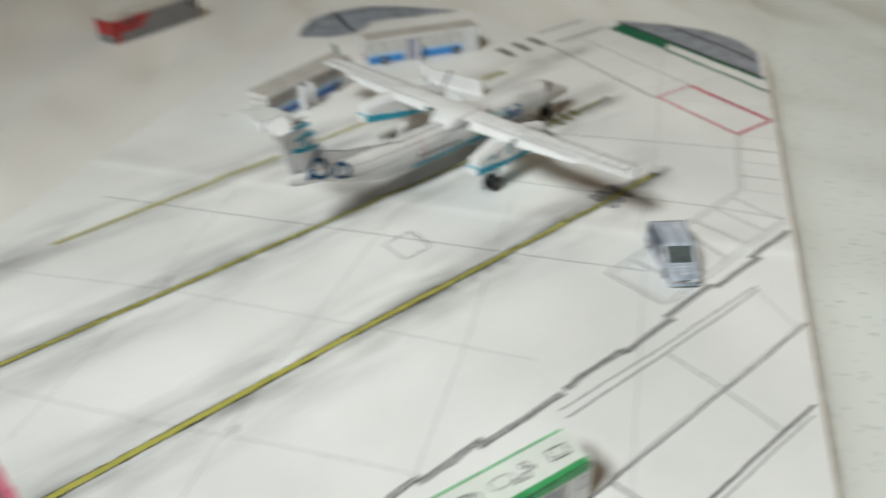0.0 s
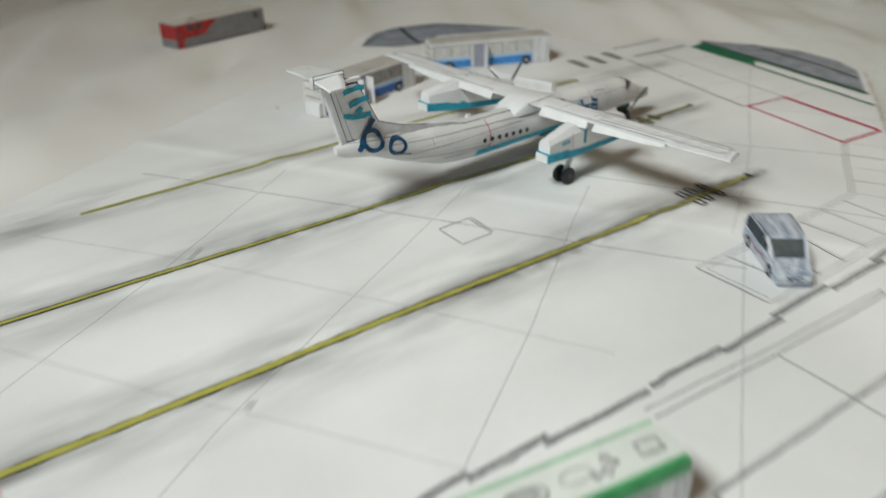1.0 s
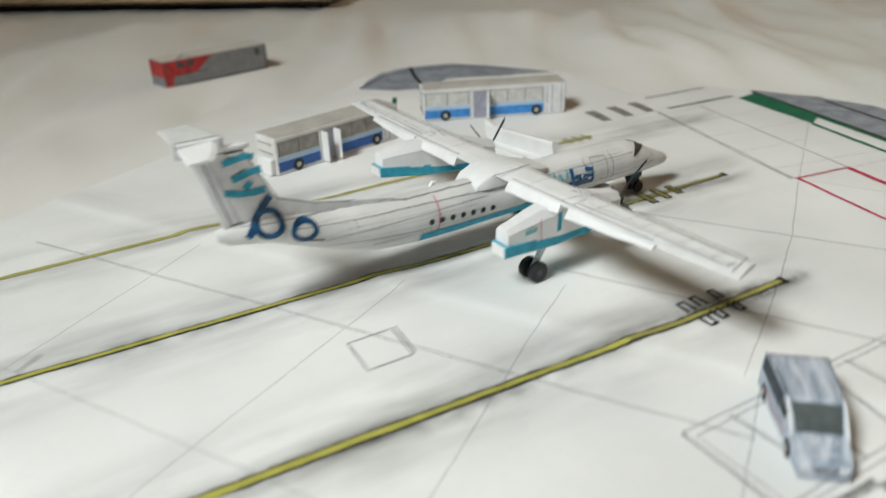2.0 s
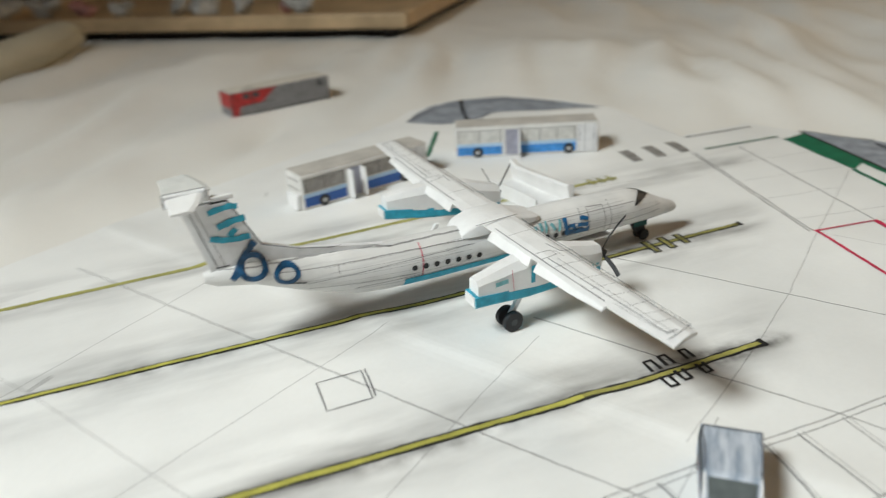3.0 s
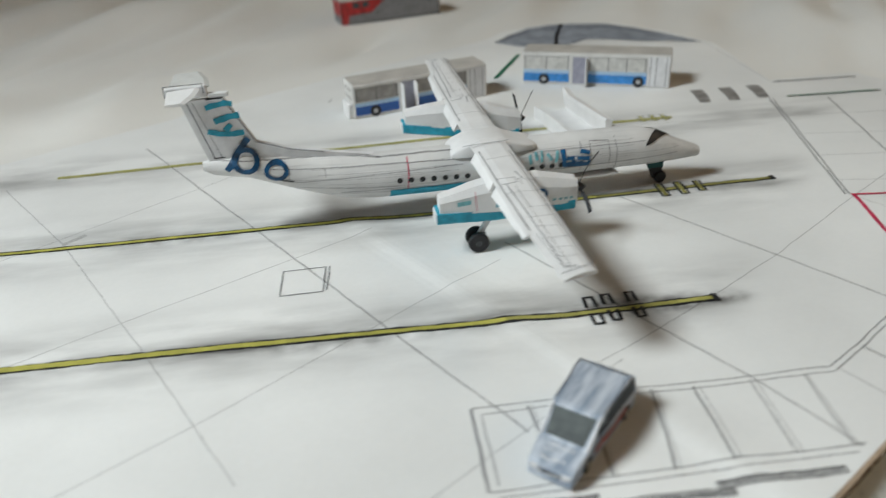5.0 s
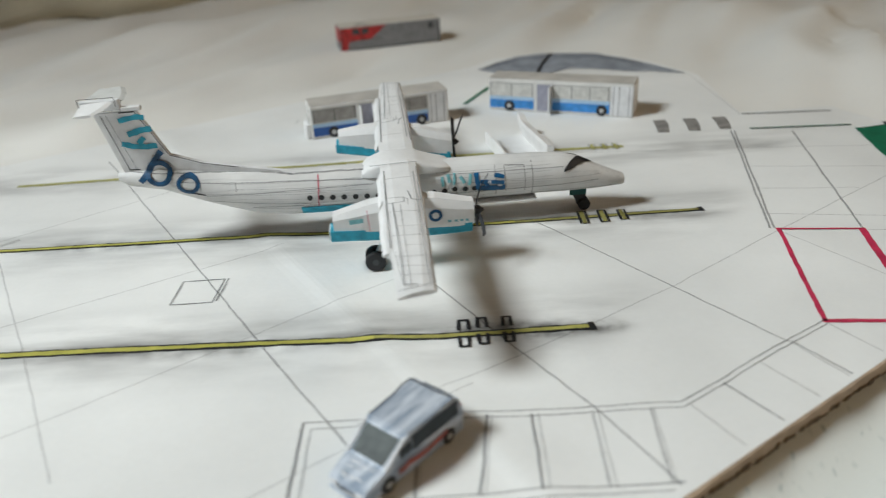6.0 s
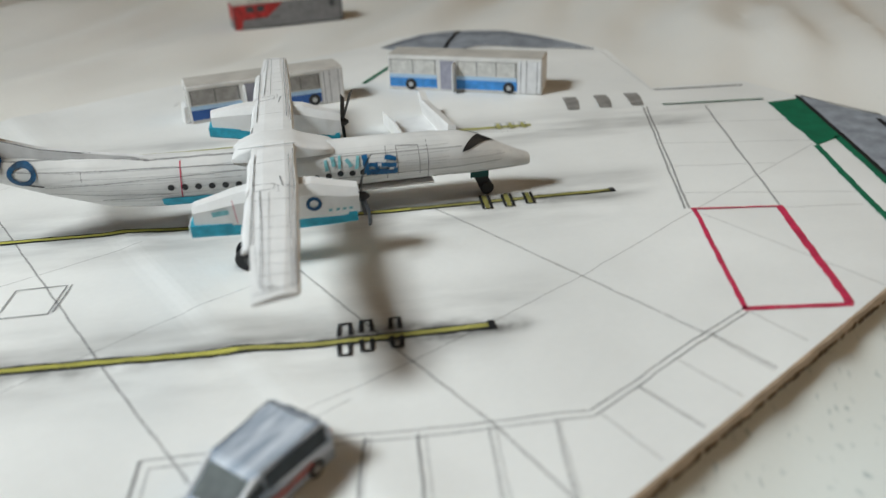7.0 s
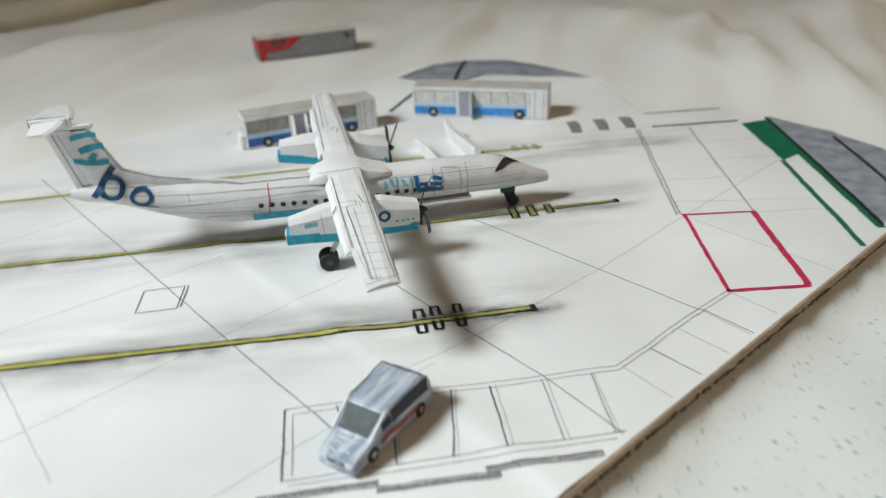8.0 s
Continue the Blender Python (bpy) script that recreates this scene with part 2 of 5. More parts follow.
        fade.inputs["To Min"].default_value, fade.inputs["To Max"].default_value = force, 0.0
        ln.new(reach.outputs["Value"], fade.inputs["Value"])
        gritty = n.new("ShaderNodeMapRange")
        gritty.inputs["From Min"].default_value, gritty.inputs["From Max"].default_value = 0.30, 0.75
        gritty.inputs["To Max"].default_value = 0.8
        ln.new(grit.outputs[0], gritty.inputs["Value"])
        rub_and_shade = n.new("ShaderNodeMath")
        rub_and_shade.operation = "MULTIPLY"
        ln.new(fade.outputs[0], rub_and_shade.inputs[0])
        ln.new(gritty.outputs[0], rub_and_shade.inputs[1])
        add = n.new("ShaderNodeMath")
        add.use_clamp = True
        ln.new(most, add.inputs[0])
        ln.new(rub_and_shade.outputs[0], add.inputs[1])
        most = add.outputs[0]
    dust_and_shade = n.new("ShaderNodeMix")
    dust_and_shade.data_type = "RGBA"
    dust_and_shade.inputs["B"].default_value = (0.20, 0.195, 0.188, 1)
    ln.new(most, dust_and_shade.inputs["Factor"])
    ln.new(base, dust_and_shade.inputs["A"])
    ln.new(dust_and_shade.outputs["Result"], b.inputs["Base Color"])
    swell, wave = n.new("ShaderNodeTexNoise"), n.new("ShaderNodeBump")
    swell.inputs["Scale"].default_value, swell.inputs["Detail"].default_value = 22, 2
    ln.new(co.outputs["Object"], swell.inputs["Vector"])
    wave.inputs["Strength"].default_value, wave.inputs["Distance"].default_value = 0.5, 0.0028
    ln.new(swell.outputs[0], wave.inputs["Height"])
    ln.new(b.inputs["Normal"].links[0].from_socket, wave.inputs["Normal"])
    ln.new(wave.outputs[0], b.inputs["Normal"])
    return m


def printed_cloth():
    """Cream cotton with faint grey-green printed flecks and a weave."""
    m = shader("cream_cotton", (0.82, 0.80, 0.76), 0.92, grain=0.05, grain_scale=2200, blotch=0.07, blotch_scale=12, bump=0.12)
    t = m.node_tree
    n, ln, b = t.nodes, t.links, t.nodes["Principled BSDF"]
    base = b.inputs["Base Color"].links[0].from_socket
    co = n.new("ShaderNodeTexCoord")
    cell = n.new("ShaderNodeTexVoronoi")
    cell.inputs["Scale"].default_value = 540
    warp = n.new("ShaderNodeTexNoise")
    warp.inputs["Scale"].default_value = 700
    add = n.new("ShaderNodeVectorMath")
    add.operation = "MULTIPLY_ADD"
    add.inputs[1].default_value = (0.0010, 0.0020, 0.0)
    ln.new(co.outputs["Object"], add.inputs[2])
    ln.new(warp.outputs["Color"], add.inputs[0])
    dash = n.new("ShaderNodeMapping")
    dash.inputs["Scale"].default_value, dash.inputs["Rotation"].default_value = (1.25, 0.62, 1.0), (0, 0, 0.6)
    ln.new(add.outputs[0], dash.inputs["Vector"])
    ln.new(dash.outputs[0], cell.inputs["Vector"])
    spot = n.new("ShaderNodeMapRange")
    spot.inputs["From Min"].default_value, spot.inputs["From Max"].default_value = 0.10, 0.36
    spot.inputs["To Min"].default_value, spot.inputs["To Max"].default_value = 0.75, 0.0
    ln.new(cell.outputs["Distance"], spot.inputs["Value"])
    pick = n.new("ShaderNodeSeparateColor")
    ln.new(cell.outputs["Color"], pick.inputs[0])
    keep = n.new("ShaderNodeMapRange")
    keep.inputs["From Min"].default_value, keep.inputs["From Max"].default_value = 0.40, 0.95
    ln.new(pick.outputs[0], keep.inputs["Value"])
    both = n.new("ShaderNodeMath")
    both.operation = "MULTIPLY"
    ln.new(spot.outputs[0], both.inputs[0])
    ln.new(keep.outputs[0], both.inputs[1])
    # the print runs in a border beside the board and is worn away elsewhere
    place = n.new("ShaderNodeVectorMath")
    place.operation = "DOT_PRODUCT"
    place.inputs[1].default_value = (0.54, -0.84, 0.0)
    ln.new(co.outputs["Object"], place.inputs[0])
    left = n.new("ShaderNodeMapRange")
    left.inputs["From Min"].default_value, left.inputs["From Max"].default_value = -0.02, 0.05
    left.inputs["To Min"].default_value = 0.06
    ln.new(place.outputs["Value"], left.inputs["Value"])
    tint = n.new("ShaderNodeMix")
    tint.data_type = "RGBA"
    tint.inputs["B"].default_value = (0.66, 0.74, 0.71, 1)
    wash = n.new("ShaderNodeMath")
    wash.operation = "MULTIPLY"
    wash.inputs[1].default_value = 0.4
    ln.new(left.outputs[0], wash.inputs[0])
    ln.new(wash.outputs[0], tint.inputs["Factor"])
    ln.new(base, tint.inputs["A"])
    base = tint.outputs["Result"]
    faded = n.new("ShaderNodeMath")
    faded.operation = "MULTIPLY"
    ln.new(both.outputs[0], faded.inputs[0])
    ln.new(left.outputs[0], faded.inputs[1])
    mix = n.new("ShaderNodeMix")
    mix.data_type = "RGBA"
    mix.inputs["B"].default_value = (0.27, 0.335, 0.33, 1)
    ln.new(faded.outputs[0], mix.inputs["Factor"])
    ln.new(base, mix.inputs["A"])
    ln.new(mix.outputs["Result"], b.inputs["Base Color"])
    # small slack wrinkles running one way
    lie, wrinkle, rise = n.new("ShaderNodeMapping"), n.new("ShaderNodeTexNoise"), n.new("ShaderNodeBump")
    lie.inputs["Rotation"].default_value, lie.inputs["Scale"].default_value = (0, 0, 0.5), (15, 4.5, 1)
    wrinkle.inputs["Scale"].default_value, wrinkle.inputs["Detail"].default_value, wrinkle.inputs["Distortion"].default_value = 1.0, 1.5, 0.5
    ln.new(co.outputs["Object"], lie.inputs["Vector"])
    ln.new(lie.outputs[0], wrinkle.inputs["Vector"])
    rise.inputs["Strength"].default_value, rise.inputs["Distance"].default_value = 0.55, 0.009
    ln.new(wrinkle.outputs[0], rise.inputs["Height"])
    ln.new(b.inputs["Normal"].links[0].from_socket, rise.inputs["Normal"])
    ln.new(rise.outputs[0], b.inputs["Normal"])
    return m


SHEET = stained_paper()
CLOTH = printed_cloth()


# ---- mesh helpers (centimetres) ----
def part(name, bm, material, parent=None, label="", smooth=False):
    bm.normal_update()
    me = bpy.data.meshes.new(name)
    bmesh.ops.scale(bm, vec=(C, C, C), verts=bm.verts)
    bm.to_mesh(me)
    bm.free()
    if smooth:
        me.polygons.foreach_set("use_smooth", [True] * len(me.polygons))
        me.set_sharp_from_angle(angle=radians(35))
    me.materials.append(material)
    ob = new(name, me)
    if parent:
        ob.parent = parent
    return tagged(ob, label)


def thing(name, label, category, x=0.0, y=0.0, z=0.0, turn=0.0, group="", kind=""):
    ob = new(name)
    ob.empty_display_size = 0.01
    ob.matrix_world = pose(x * C, y * C, z * C, 0, 0, turn)
    return tagged(ob, label, category, group, kind)


def box(x0, x1, y0, y1, z0, z1, bevel=0.0, bm=None):
    own = bm or bmesh.new()
    got = bmesh.ops.create_cube(own, size=1, matrix=Matrix.LocRotScale(((x0 + x1) / 2, (y0 + y1) / 2, (z0 + z1) / 2), None, (x1 - x0, y1 - y0, z1 - z0)))
    if bevel:
        edges = list({e for v in got["verts"] for e in v.link_edges})
        bmesh.ops.bevel(own, geom=edges, offset=bevel, segments=2, affect="EDGES", profile=0.5)
    return own


def slab(points, z0, z1, bm=None):
    """An upright prism over a plan outline."""
    own = bm or bmesh.new()
    low = [own.verts.new((x, y, z0)) for x, y in points]
    top = [own.verts.new((x, y, z1)) for x, y in points]
    own.faces.new(top)
    own.faces.new(low[::-1])
    for i in range(len(points)):
        j = (i + 1) % len(points)
        own.faces.new((low[i], low[j], top[j], top[i]))
    bmesh.ops.recalc_face_normals(own, faces=own.faces)
    return own


def plate(points, y0, y1, bm=None):
    """A prism over an outline in x and z, between two y."""
    own = bm or bmesh.new()
    a = [own.verts.new((x, y0, z)) for x, z in points]
    b = [own.verts.new((x, y1, z)) for x, z in points]
    own.faces.new(a)
    own.faces.new(b[::-1])
    for i in range(len(points)):
        j = (i + 1) % len(points)
        own.faces.new((a[i], b[i], b[j], a[j]))
    bmesh.ops.recalc_face_normals(own, faces=own.faces)
    return own


def loft(rings, bm=None, caps=True):
    own = bm or bmesh.new()
    vs = [[own.verts.new(p) for p in ring] for ring in rings]
    for a, b in zip(vs, vs[1:]):
        for i in range(len(a)):
            j = (i + 1) % len(a)
            own.faces.new((a[i], a[j], b[j], b[i]))
    if caps:
        own.faces.new(vs[0][::-1])
        own.faces.new(vs[-1])
    bmesh.ops.recalc_face_normals(own, faces=own.faces)
    return own


def crumple(bm, amount, scale, cuts=3, seed=0.0):
    """Hand-folded unevenness: finer faces pushed a little to and fro."""
    bmesh.ops.subdivide_edges(bm, edges=bm.edges[:], cuts=cuts, use_grid_fill=True)
    for v in bm.verts:
        q = v.co * scale + Vector((seed, seed * 0.7, 3.1))
        v.co += Vector((noise.noise(q), noise.noise(q + Vector((9.1, 0, 0))), noise.noise(q + Vector((0, 7.3, 0))))) * amount
    return bm


def path_points(points, step, closed=False):
    pts = [Vector(p) for p in points]
    if closed:
        pts.append(pts[0])
    out = [pts[0]]
    for a, b in zip(pts, pts[1:]):
        k = max(1, int((b - a).length / step))
        out += [a.lerp(b, i / k) for i in range(1, k + 1)]
    return out


def ribbon(points, width, place, step=0.3, shake=0.0, closed=False, across=1, seed=0, bm=None):
    """A stroke along points of a plane; place() lays each point on its surface."""
    own = bm or bmesh.new()
    rnd = random.Random(seed)
    pts = path_points(points, step, closed)
    n = len(pts)
    rows = []
    drift = 0.0
    for i, p in enumerate(pts):
        a, b = pts[max(0, i - 1)], pts[min(n - 1, i + 1)]
        if closed and i in (0, n - 1):
            a, b = pts[-2], pts[1]
        d = (b - a).normalized()
        side = Vector((-d.y, d.x))
        drift = 0.75 * drift + rnd.gauss(0, shake)
        w = width * (1 + rnd.uniform(-0.12, 0.12) * (shake > 0)) / 2
        centre = p + side * (0 if closed else drift)
        rows.append([own.verts.new(place(centre + side * w * (2 * k / across - 1))) for k in range(across + 1)])
    for a, b in zip(rows, rows[1:]):
        for k in range(across):
            own.faces.new((a[k], b[k], b[k + 1], a[k + 1]))
    return own


def disc(place, cx, cz, r, sides=12, bm=None):
    own = bm or bmesh.new()
    own.faces.new([own.verts.new(place(Vector((cx + r * math.cos(a * math.tau / sides), cz + r * math.sin(a * math.tau / sides))))) for a in range(sides)])
    return own


def wheel(r, w, bm=None, centre=(0, 0, 0), sides=20):
    """A tyre whose axle lies along y."""
    rings = []
    for y, k in ((-w / 2, 0.72), (-w / 2, 0.9), (-w * 0.3, 1.0), (w * 0.3, 1.0), (w / 2, 0.9), (w / 2, 0.72)):
        rings.append([(centre[0] + r * k * math.cos(a * math.tau / sides), centre[1] + y, centre[2] + r * k * math.sin(a * math.tau / sides)) for a in range(sides)])
    return loft(rings, bm)


# ---- room, bed and cloth ----
def window(name, label, x, y, z, turn, half, high):
    win = thing(name, label, "window", x, y, z, turn, kind="structure")
    part("window_sill", box(-6, 8, -half, half, -2.0, 0.0, 0.3), CEILPAINT, win)
    for a, b, c, d in ((-half, -half + 3, 0, high), (half - 3, half, 0, high), (-half + 3, half - 3, high - 3, high), (-half + 3, half - 3, 0, 3), (-1, 1, 3, high - 3)):
        part("window_frame", box(-6, -3, a, b, c, d, 0.2), CEILPAINT, win)


def room():
    t = 12.0
    x0, x1, y0, y1, z0, z1 = -54.0, 120.0, -105.0, 205.0, -56.0, 215.0
    part("floor", box(x0 - t, x1 + t, y0 - t, y1 + t, z0 - t, z0), FLOORWOOD)
    part("ceiling", box(x0 - t, x1 + t, y0 - t, y1 + t, z1, z1 + t), CEILPAINT)
    part("wall_south", box(x0, x1, y0 - t, y0, z0, z1), WALLPAINT)
    part("wall_north", box(x0, x1, y1, y1 + t, z0, z1), WALLPAINT)
    # unseen baffle, added to keep window light off the far part of the bed
    part("wall_return", box(-50.0, -46.0, 1.2, y1, z0, z1), WALLPAINT)
    a0, a1, b0, b1 = -22.0, 6.0, 43.0, 71.0
    bm = box(x0 - t, x0, y0, a0, z0, z1)
    box(x0 - t, x0, a1, y1, z0, z1, bm=bm)
    box(x0 - t, x0, a0, a1, z0, b0, bm=bm)
    box(x0 - t, x0, a0, a1, b1, z1, bm=bm)
    part("wall_west", bm, WALLPAINT)
    window("window_1", "tall dark brown framed window beside the bed", x0 - 6, (a0 + a1) / 2, b0, 0, (a1 - a0) / 2, b1 - b0)
    # unseen opening and frame, added to hold the warm fill lamp
    a0, a1, b0, b1 = -40.0, 52.0, 49.0, 121.0
    bm = box(x1, x1 + t, y0, a0, z0, z1)
    box(x1, x1 + t, a1, y1, z0, z1, bm=bm)
    box(x1, x1 + t, a0, a1, z0, b0, bm=bm)
    box(x1, x1 + t, a0, a1, b1, z1, bm=bm)
    part("wall_east", bm, WALLPAINT)
    window("fill_window", "wide dark brown frame added around the warm fill lamp", x1 + 6, (a0 + a1) / 2, b0, 180, (a1 - a0) / 2, b1 - b0)
    for name in ("floor", "ceiling", "wall_east", "wall_north", "wall_south", "wall_west", "wall_return"):
        tagged(bpy.data.objects[name], "plain brown painted surface in the room" if name.startswith("wall") else "plain " + name + " of the room", name.split("_")[0], kind="structure")


BROAD_FOLDS = [  # plan line of each crease, height and half-width
    (-27, 25, -14, 46, 1.3, 2.6), (-14, 32, 2, 43, 0.6, 2.5), 
    (14, 34, 24, 60, 1.0, 2.4), (-36, 2, -24, 14, 0.5, 2.2),
    (-30, 10, -23, 17, 0.4, 1.2), (-6, 34, 6, 38, 0.5, 1.6), (28, 8, 40, 22, 0.8, 2.5), (16, 8, 21, 16, 0.35, 1.2), (24, -20, 40, -8, 0.6, 3.0)]
DRAPES = [  # humps with a steep flank to the right of the line: plan line, height and width
    (-21.5, 20.6, -15.9, 28.1, 0.65, 1.5), (-15.9, 28.1, -7.5, 36.8, 0.5, 1.5), (-21.0, 12.6, -14.2, 14.6, 0.8, 1.0), (4.9, 20.5, 12.7, 32.8, 0.55, 1.0), (2.8, 24.0, 7.7, 39.0, 0.6, 1.1),
    (10.6, 14.0, 19.4, 28.0, 0.6, 1.2), (13.7, 12.6, 17.6, 24.5, 0.5, 1.1), (17.6, 15.2, 25.0, 28.5, 0.6, 1.1), (12.8, 27.5, 16.9, 35.3, 0.6, 1.2)]
CREASES = [(0, 37, 9, 54, 0.55, 1.2), (15, 30, 19, 45, 0.6, 1.1), (-10, 40, -4, 56, 0.5, 1.2), (27, 28, 33, 44, 0.7, 1.3)]


OUTLINE = [(-22.5, -14.0), (-14.80, -14.0), (-7.65, -9.56), (-3.40, -6.80), (2.36, -3.07), (6.26, -0.56), (9.40, 1.48), (12.10, 3.29),
           (12.85, 4.7), (13.2, 6.6), (12.6, 8.4), (11.9, 9.4), (11.3, 10.5), (10.5, 12.3), (7.4, 12.2), (7.6, 17.2), (6.3, 19.8), (4.7, 21.55),
           (2.0, 22.2), (-0.1, 21.6), (-1.3, 20.3), (-9.5, 15.6), (-17.5, 10.6), (-22.5, 9.4)]


def board_gap(x, y):
    """How far a point of the plan lies outside the board's outline; 0 within it."""
    best, inside = 1e9, False
    for (ax, ay), (bx, by) in zip(OUTLINE, OUTLINE[1:] + OUTLINE[:1]):
        dx, dy = bx - ax, by - ay
        k = min(max(((x - ax) * dx + (y - ay) * dy) / (dx * dx + dy * dy), 0.0), 1.0)
        best = min(best, math.hypot(x - ax - k * dx, y - ay - k * dy))
        if (ay > y) != (by > y) and x < ax + (y - ay) * dx / dy:
            inside = not inside
    return 0.0 if inside else best


def cloth_height(x, y):
    z = 0.0
    for ax, ay, bx, by, amp, wide in BROAD_FOLDS + CREASES:
        dx, dy = bx - ax, by - ay
        length = math.hypot(dx, dy)
        u = ((x - ax) * dx + (y - ay) * dy) / length
        v = ((x - ax) * dy - (y - ay) * dx) / length + 0.8 * math.sin(u * 0.22 + ax)
        over = max(0.0, -u, u - length)
        z += 0.62 * amp * math.exp(-abs(v / (0.75 * wide)) ** 1.8 - (over / 7.0) ** 2) * (0.45 + 0.55 * math.sin(math.pi * min(max(u / length, 0.0), 1.0)))
    for ax, ay, bx, by, amp, wide in DRAPES:
        dx, dy = bx - ax, by - ay
        length = math.hypot(dx, dy)
        u = ((x - ax) * dx + (y - ay) * dy) / length
        v = ((y - ay) * dx - (x - ax) * dy) / length + 0.7 * math.sin(u * 0.25 + ay)
        if v > 0:
            over = max(0.0, -u, u - length)
            z += amp * (v / wide) * math.exp(1 - v / wide) * math.exp(-((over / 4.0) ** 2))
    u, v = x * 0.88 - y * 0.47, x * 0.47 + y * 0.88
    z += 0.34 * (1 - abs(noise.noise(Vector((u * 0.16 + 0.4 * math.sin(v * 0.09), v * 0.022, 1.0)))) * 2.2) ** 3
    z += 0.72 * noise.noise(Vector((u * 0.30 + 0.5 * math.sin(v * 0.13), v * 0.05, 5.0))) + 0.34 * noise.noise(Vector((u * 0.75, v * 0.11, 2.0)))
    z += 0.40 * noise.noise(Vector((x * 0.09, y * 0.06, 3.0))) + 0.10 * noise.noise(Vector((x * 0.3, y * 0.2, 9.0)))
    near = min(max((board_gap(x, y) - 0.4) / 5.0, 0.0), 1.0) * (0.35 if 0.643 * x - 5.2 > y else 1.0)
    hold = min(1.0, math.hypot((x + 5.0) / 4.5, (y - 28.0) / 2.6) ** 2 * 0.35)
    behind = (0.602 * (x - 6.6) + 0.799 * (y - 41.6) + 7.0) / 7.0  # the tray presses the spread flat
    calm = 1.0 - 0.85 * min(max(behind, 0.0), 1.0) if x < 16 else 1.0 - 0.85 * min(max(behind, 0.0), 1.0) * max(0.0, 1 - (x - 16) / 8.0)
    # the spread hangs away from the cut side of the board
    gap = board_gap(x, y)
    dip = 0.5 * min(gap / 0.6, 1.0) * math.exp(-max(0.0, gap - 0.6) / 2.5) * min(max((0.643 * x - 4.4 - y) / 0.8, 0.0), 1.0)
    return -0.34 + z * near * min(1.0, hold) * calm - dip


def cloth():
    bm = bmesh.new()
    xs, ys = np.arange(-44, 72.6, 0.6), np.arange(-62, 92.6, 0.6)
    grid = [[bm.verts.new((x, y, cloth_height(x, y))) for x in xs] for y in ys]
    for a, b in zip(grid, grid[1:]):
        for i in range(len(xs) - 1):
            bm.faces.new((a[i], a[i + 1], b[i + 1], b[i]))
    edge = [e for e in bm.edges if e.is_boundary]
    got = bmesh.ops.extrude_edge_only(bm, edges=edge)
    for v in got["geom"]:
        if isinstance(v, bmesh.types.BMVert):
            v.co.z -= 22
            v.co.x *= 1.012
    tagged(part("bedspread", bm, CLOTH, smooth=True), "creased cream cotton bedspread with faint printed flecks", "bedspread", kind="structure")
    bed = thing("bed", "plain mattress on a low base under the spread", "bed", kind="structure")
    part("mattress", box(-42.5, 70, -60, 90, -24, -3.0, 2.0), BLANKET, bed)
    part("base", box(-41, 68, -58, 88, -56, -24.2, 0.5), WOOD, bed)


room()
cloth()

# ---- the drawn airport board ----
board = thing("model_airport_board", "hand-drawn airport apron on white paper over brown cardboard", "model board")
part("cardboard_core", slab([(x - 0.05, y + 0.08) if i in range(1, 8) else (x, y) for i, (x, y) in enumerate(OUTLINE)], -0.29, -0.05), CARDBOARD_DARK, board, "corrugated cardboard core, darkened for the shade inside the cut edge")


def ragged(points, amount, step, seed):
    rnd = random.Random(seed)
    out = []
    for i, p in enumerate(points):
        a, b = Vector(p), Vector(points[(i + 1) % len(points)])
        k = max(1, int((b - a).length / step))
        for j in range(k):
            q = a.lerp(b, j / k)
            out.append((q.x + rnd.gauss(0, amount), q.y + rnd.gauss(0, amount)))
    return out


part("cardboard_liner", slab(ragged([(x + 0.012, y - 0.02) if i in range(1, 8) else (x, y) for i, (x, y) in enumerate(OUTLINE)], 0.016, 0.4, 3), -0.115, -0.008), CARDBOARD, board, "brown cardboard liner with a torn cut edge")
part("cardboard_backing", slab(ragged([(x - 0.02, y + 0.03) if i in range(1, 8) else (x, y) for i, (x, y) in enumerate(OUTLINE)], 0.015, 0.5, 4), -0.335, -0.285), CARDBOARD, board, "brown lower liner of the cardboard")
CUT = path_points([(x + 0.012, y - 0.02) for x, y in OUTLINE[1:8]], 0.08)
band, gaps = bmesh.new(), bmesh.new()
rnd = random.Random(17)
rows = []
for p in CUT[::4]:
    q = p + Vector((-0.012 + rnd.gauss(0, 0.008), 0.02 + rnd.gauss(0, 0.008)))
    inner = q + Vector((-0.2, 0.3))
    rows.append([band.verts.new((v.x, v.y, z)) for v, z in ((q, -0.112), (q, -0.29), (inner, -0.29), (inner, -0.112))])
for r, q in zip(rows, rows[1:]):
    for k in range(4):
        band.faces.new((r[k], r[(k + 1) % 4], q[(k + 1) % 4], q[k]))
bmesh.ops.recalc_face_normals(band, faces=band.faces)
part("corrugated_flute", band, CARDBOARD, board, "brown fluted layer in the cut edge")
# solid dark pieces stand in for the shaded hollows between flutes
i = 1
while i < len(CUT) - 5:
    wide = rnd.choice((1, 1, 2))
    z0, z1 = -0.30 + rnd.gauss(0, 0.012), -0.235 + rnd.gauss(0, 0.022)
    loft([[(v.x, v.y, z0), (v.x - 0.05, v.y + 0.08, z0), (v.x - 0.01, v.y + 0.105, z1), (v.x + 0.03, v.y + 0.015, z1)] for v in (CUT[i], CUT[i + wide])], gaps)
    i += wide + rnd.choice((1, 1, 2))
part("flute_gap", gaps, CARDBOARD_DARK, board, "dark pieces standing for shade in the corrugation gaps")


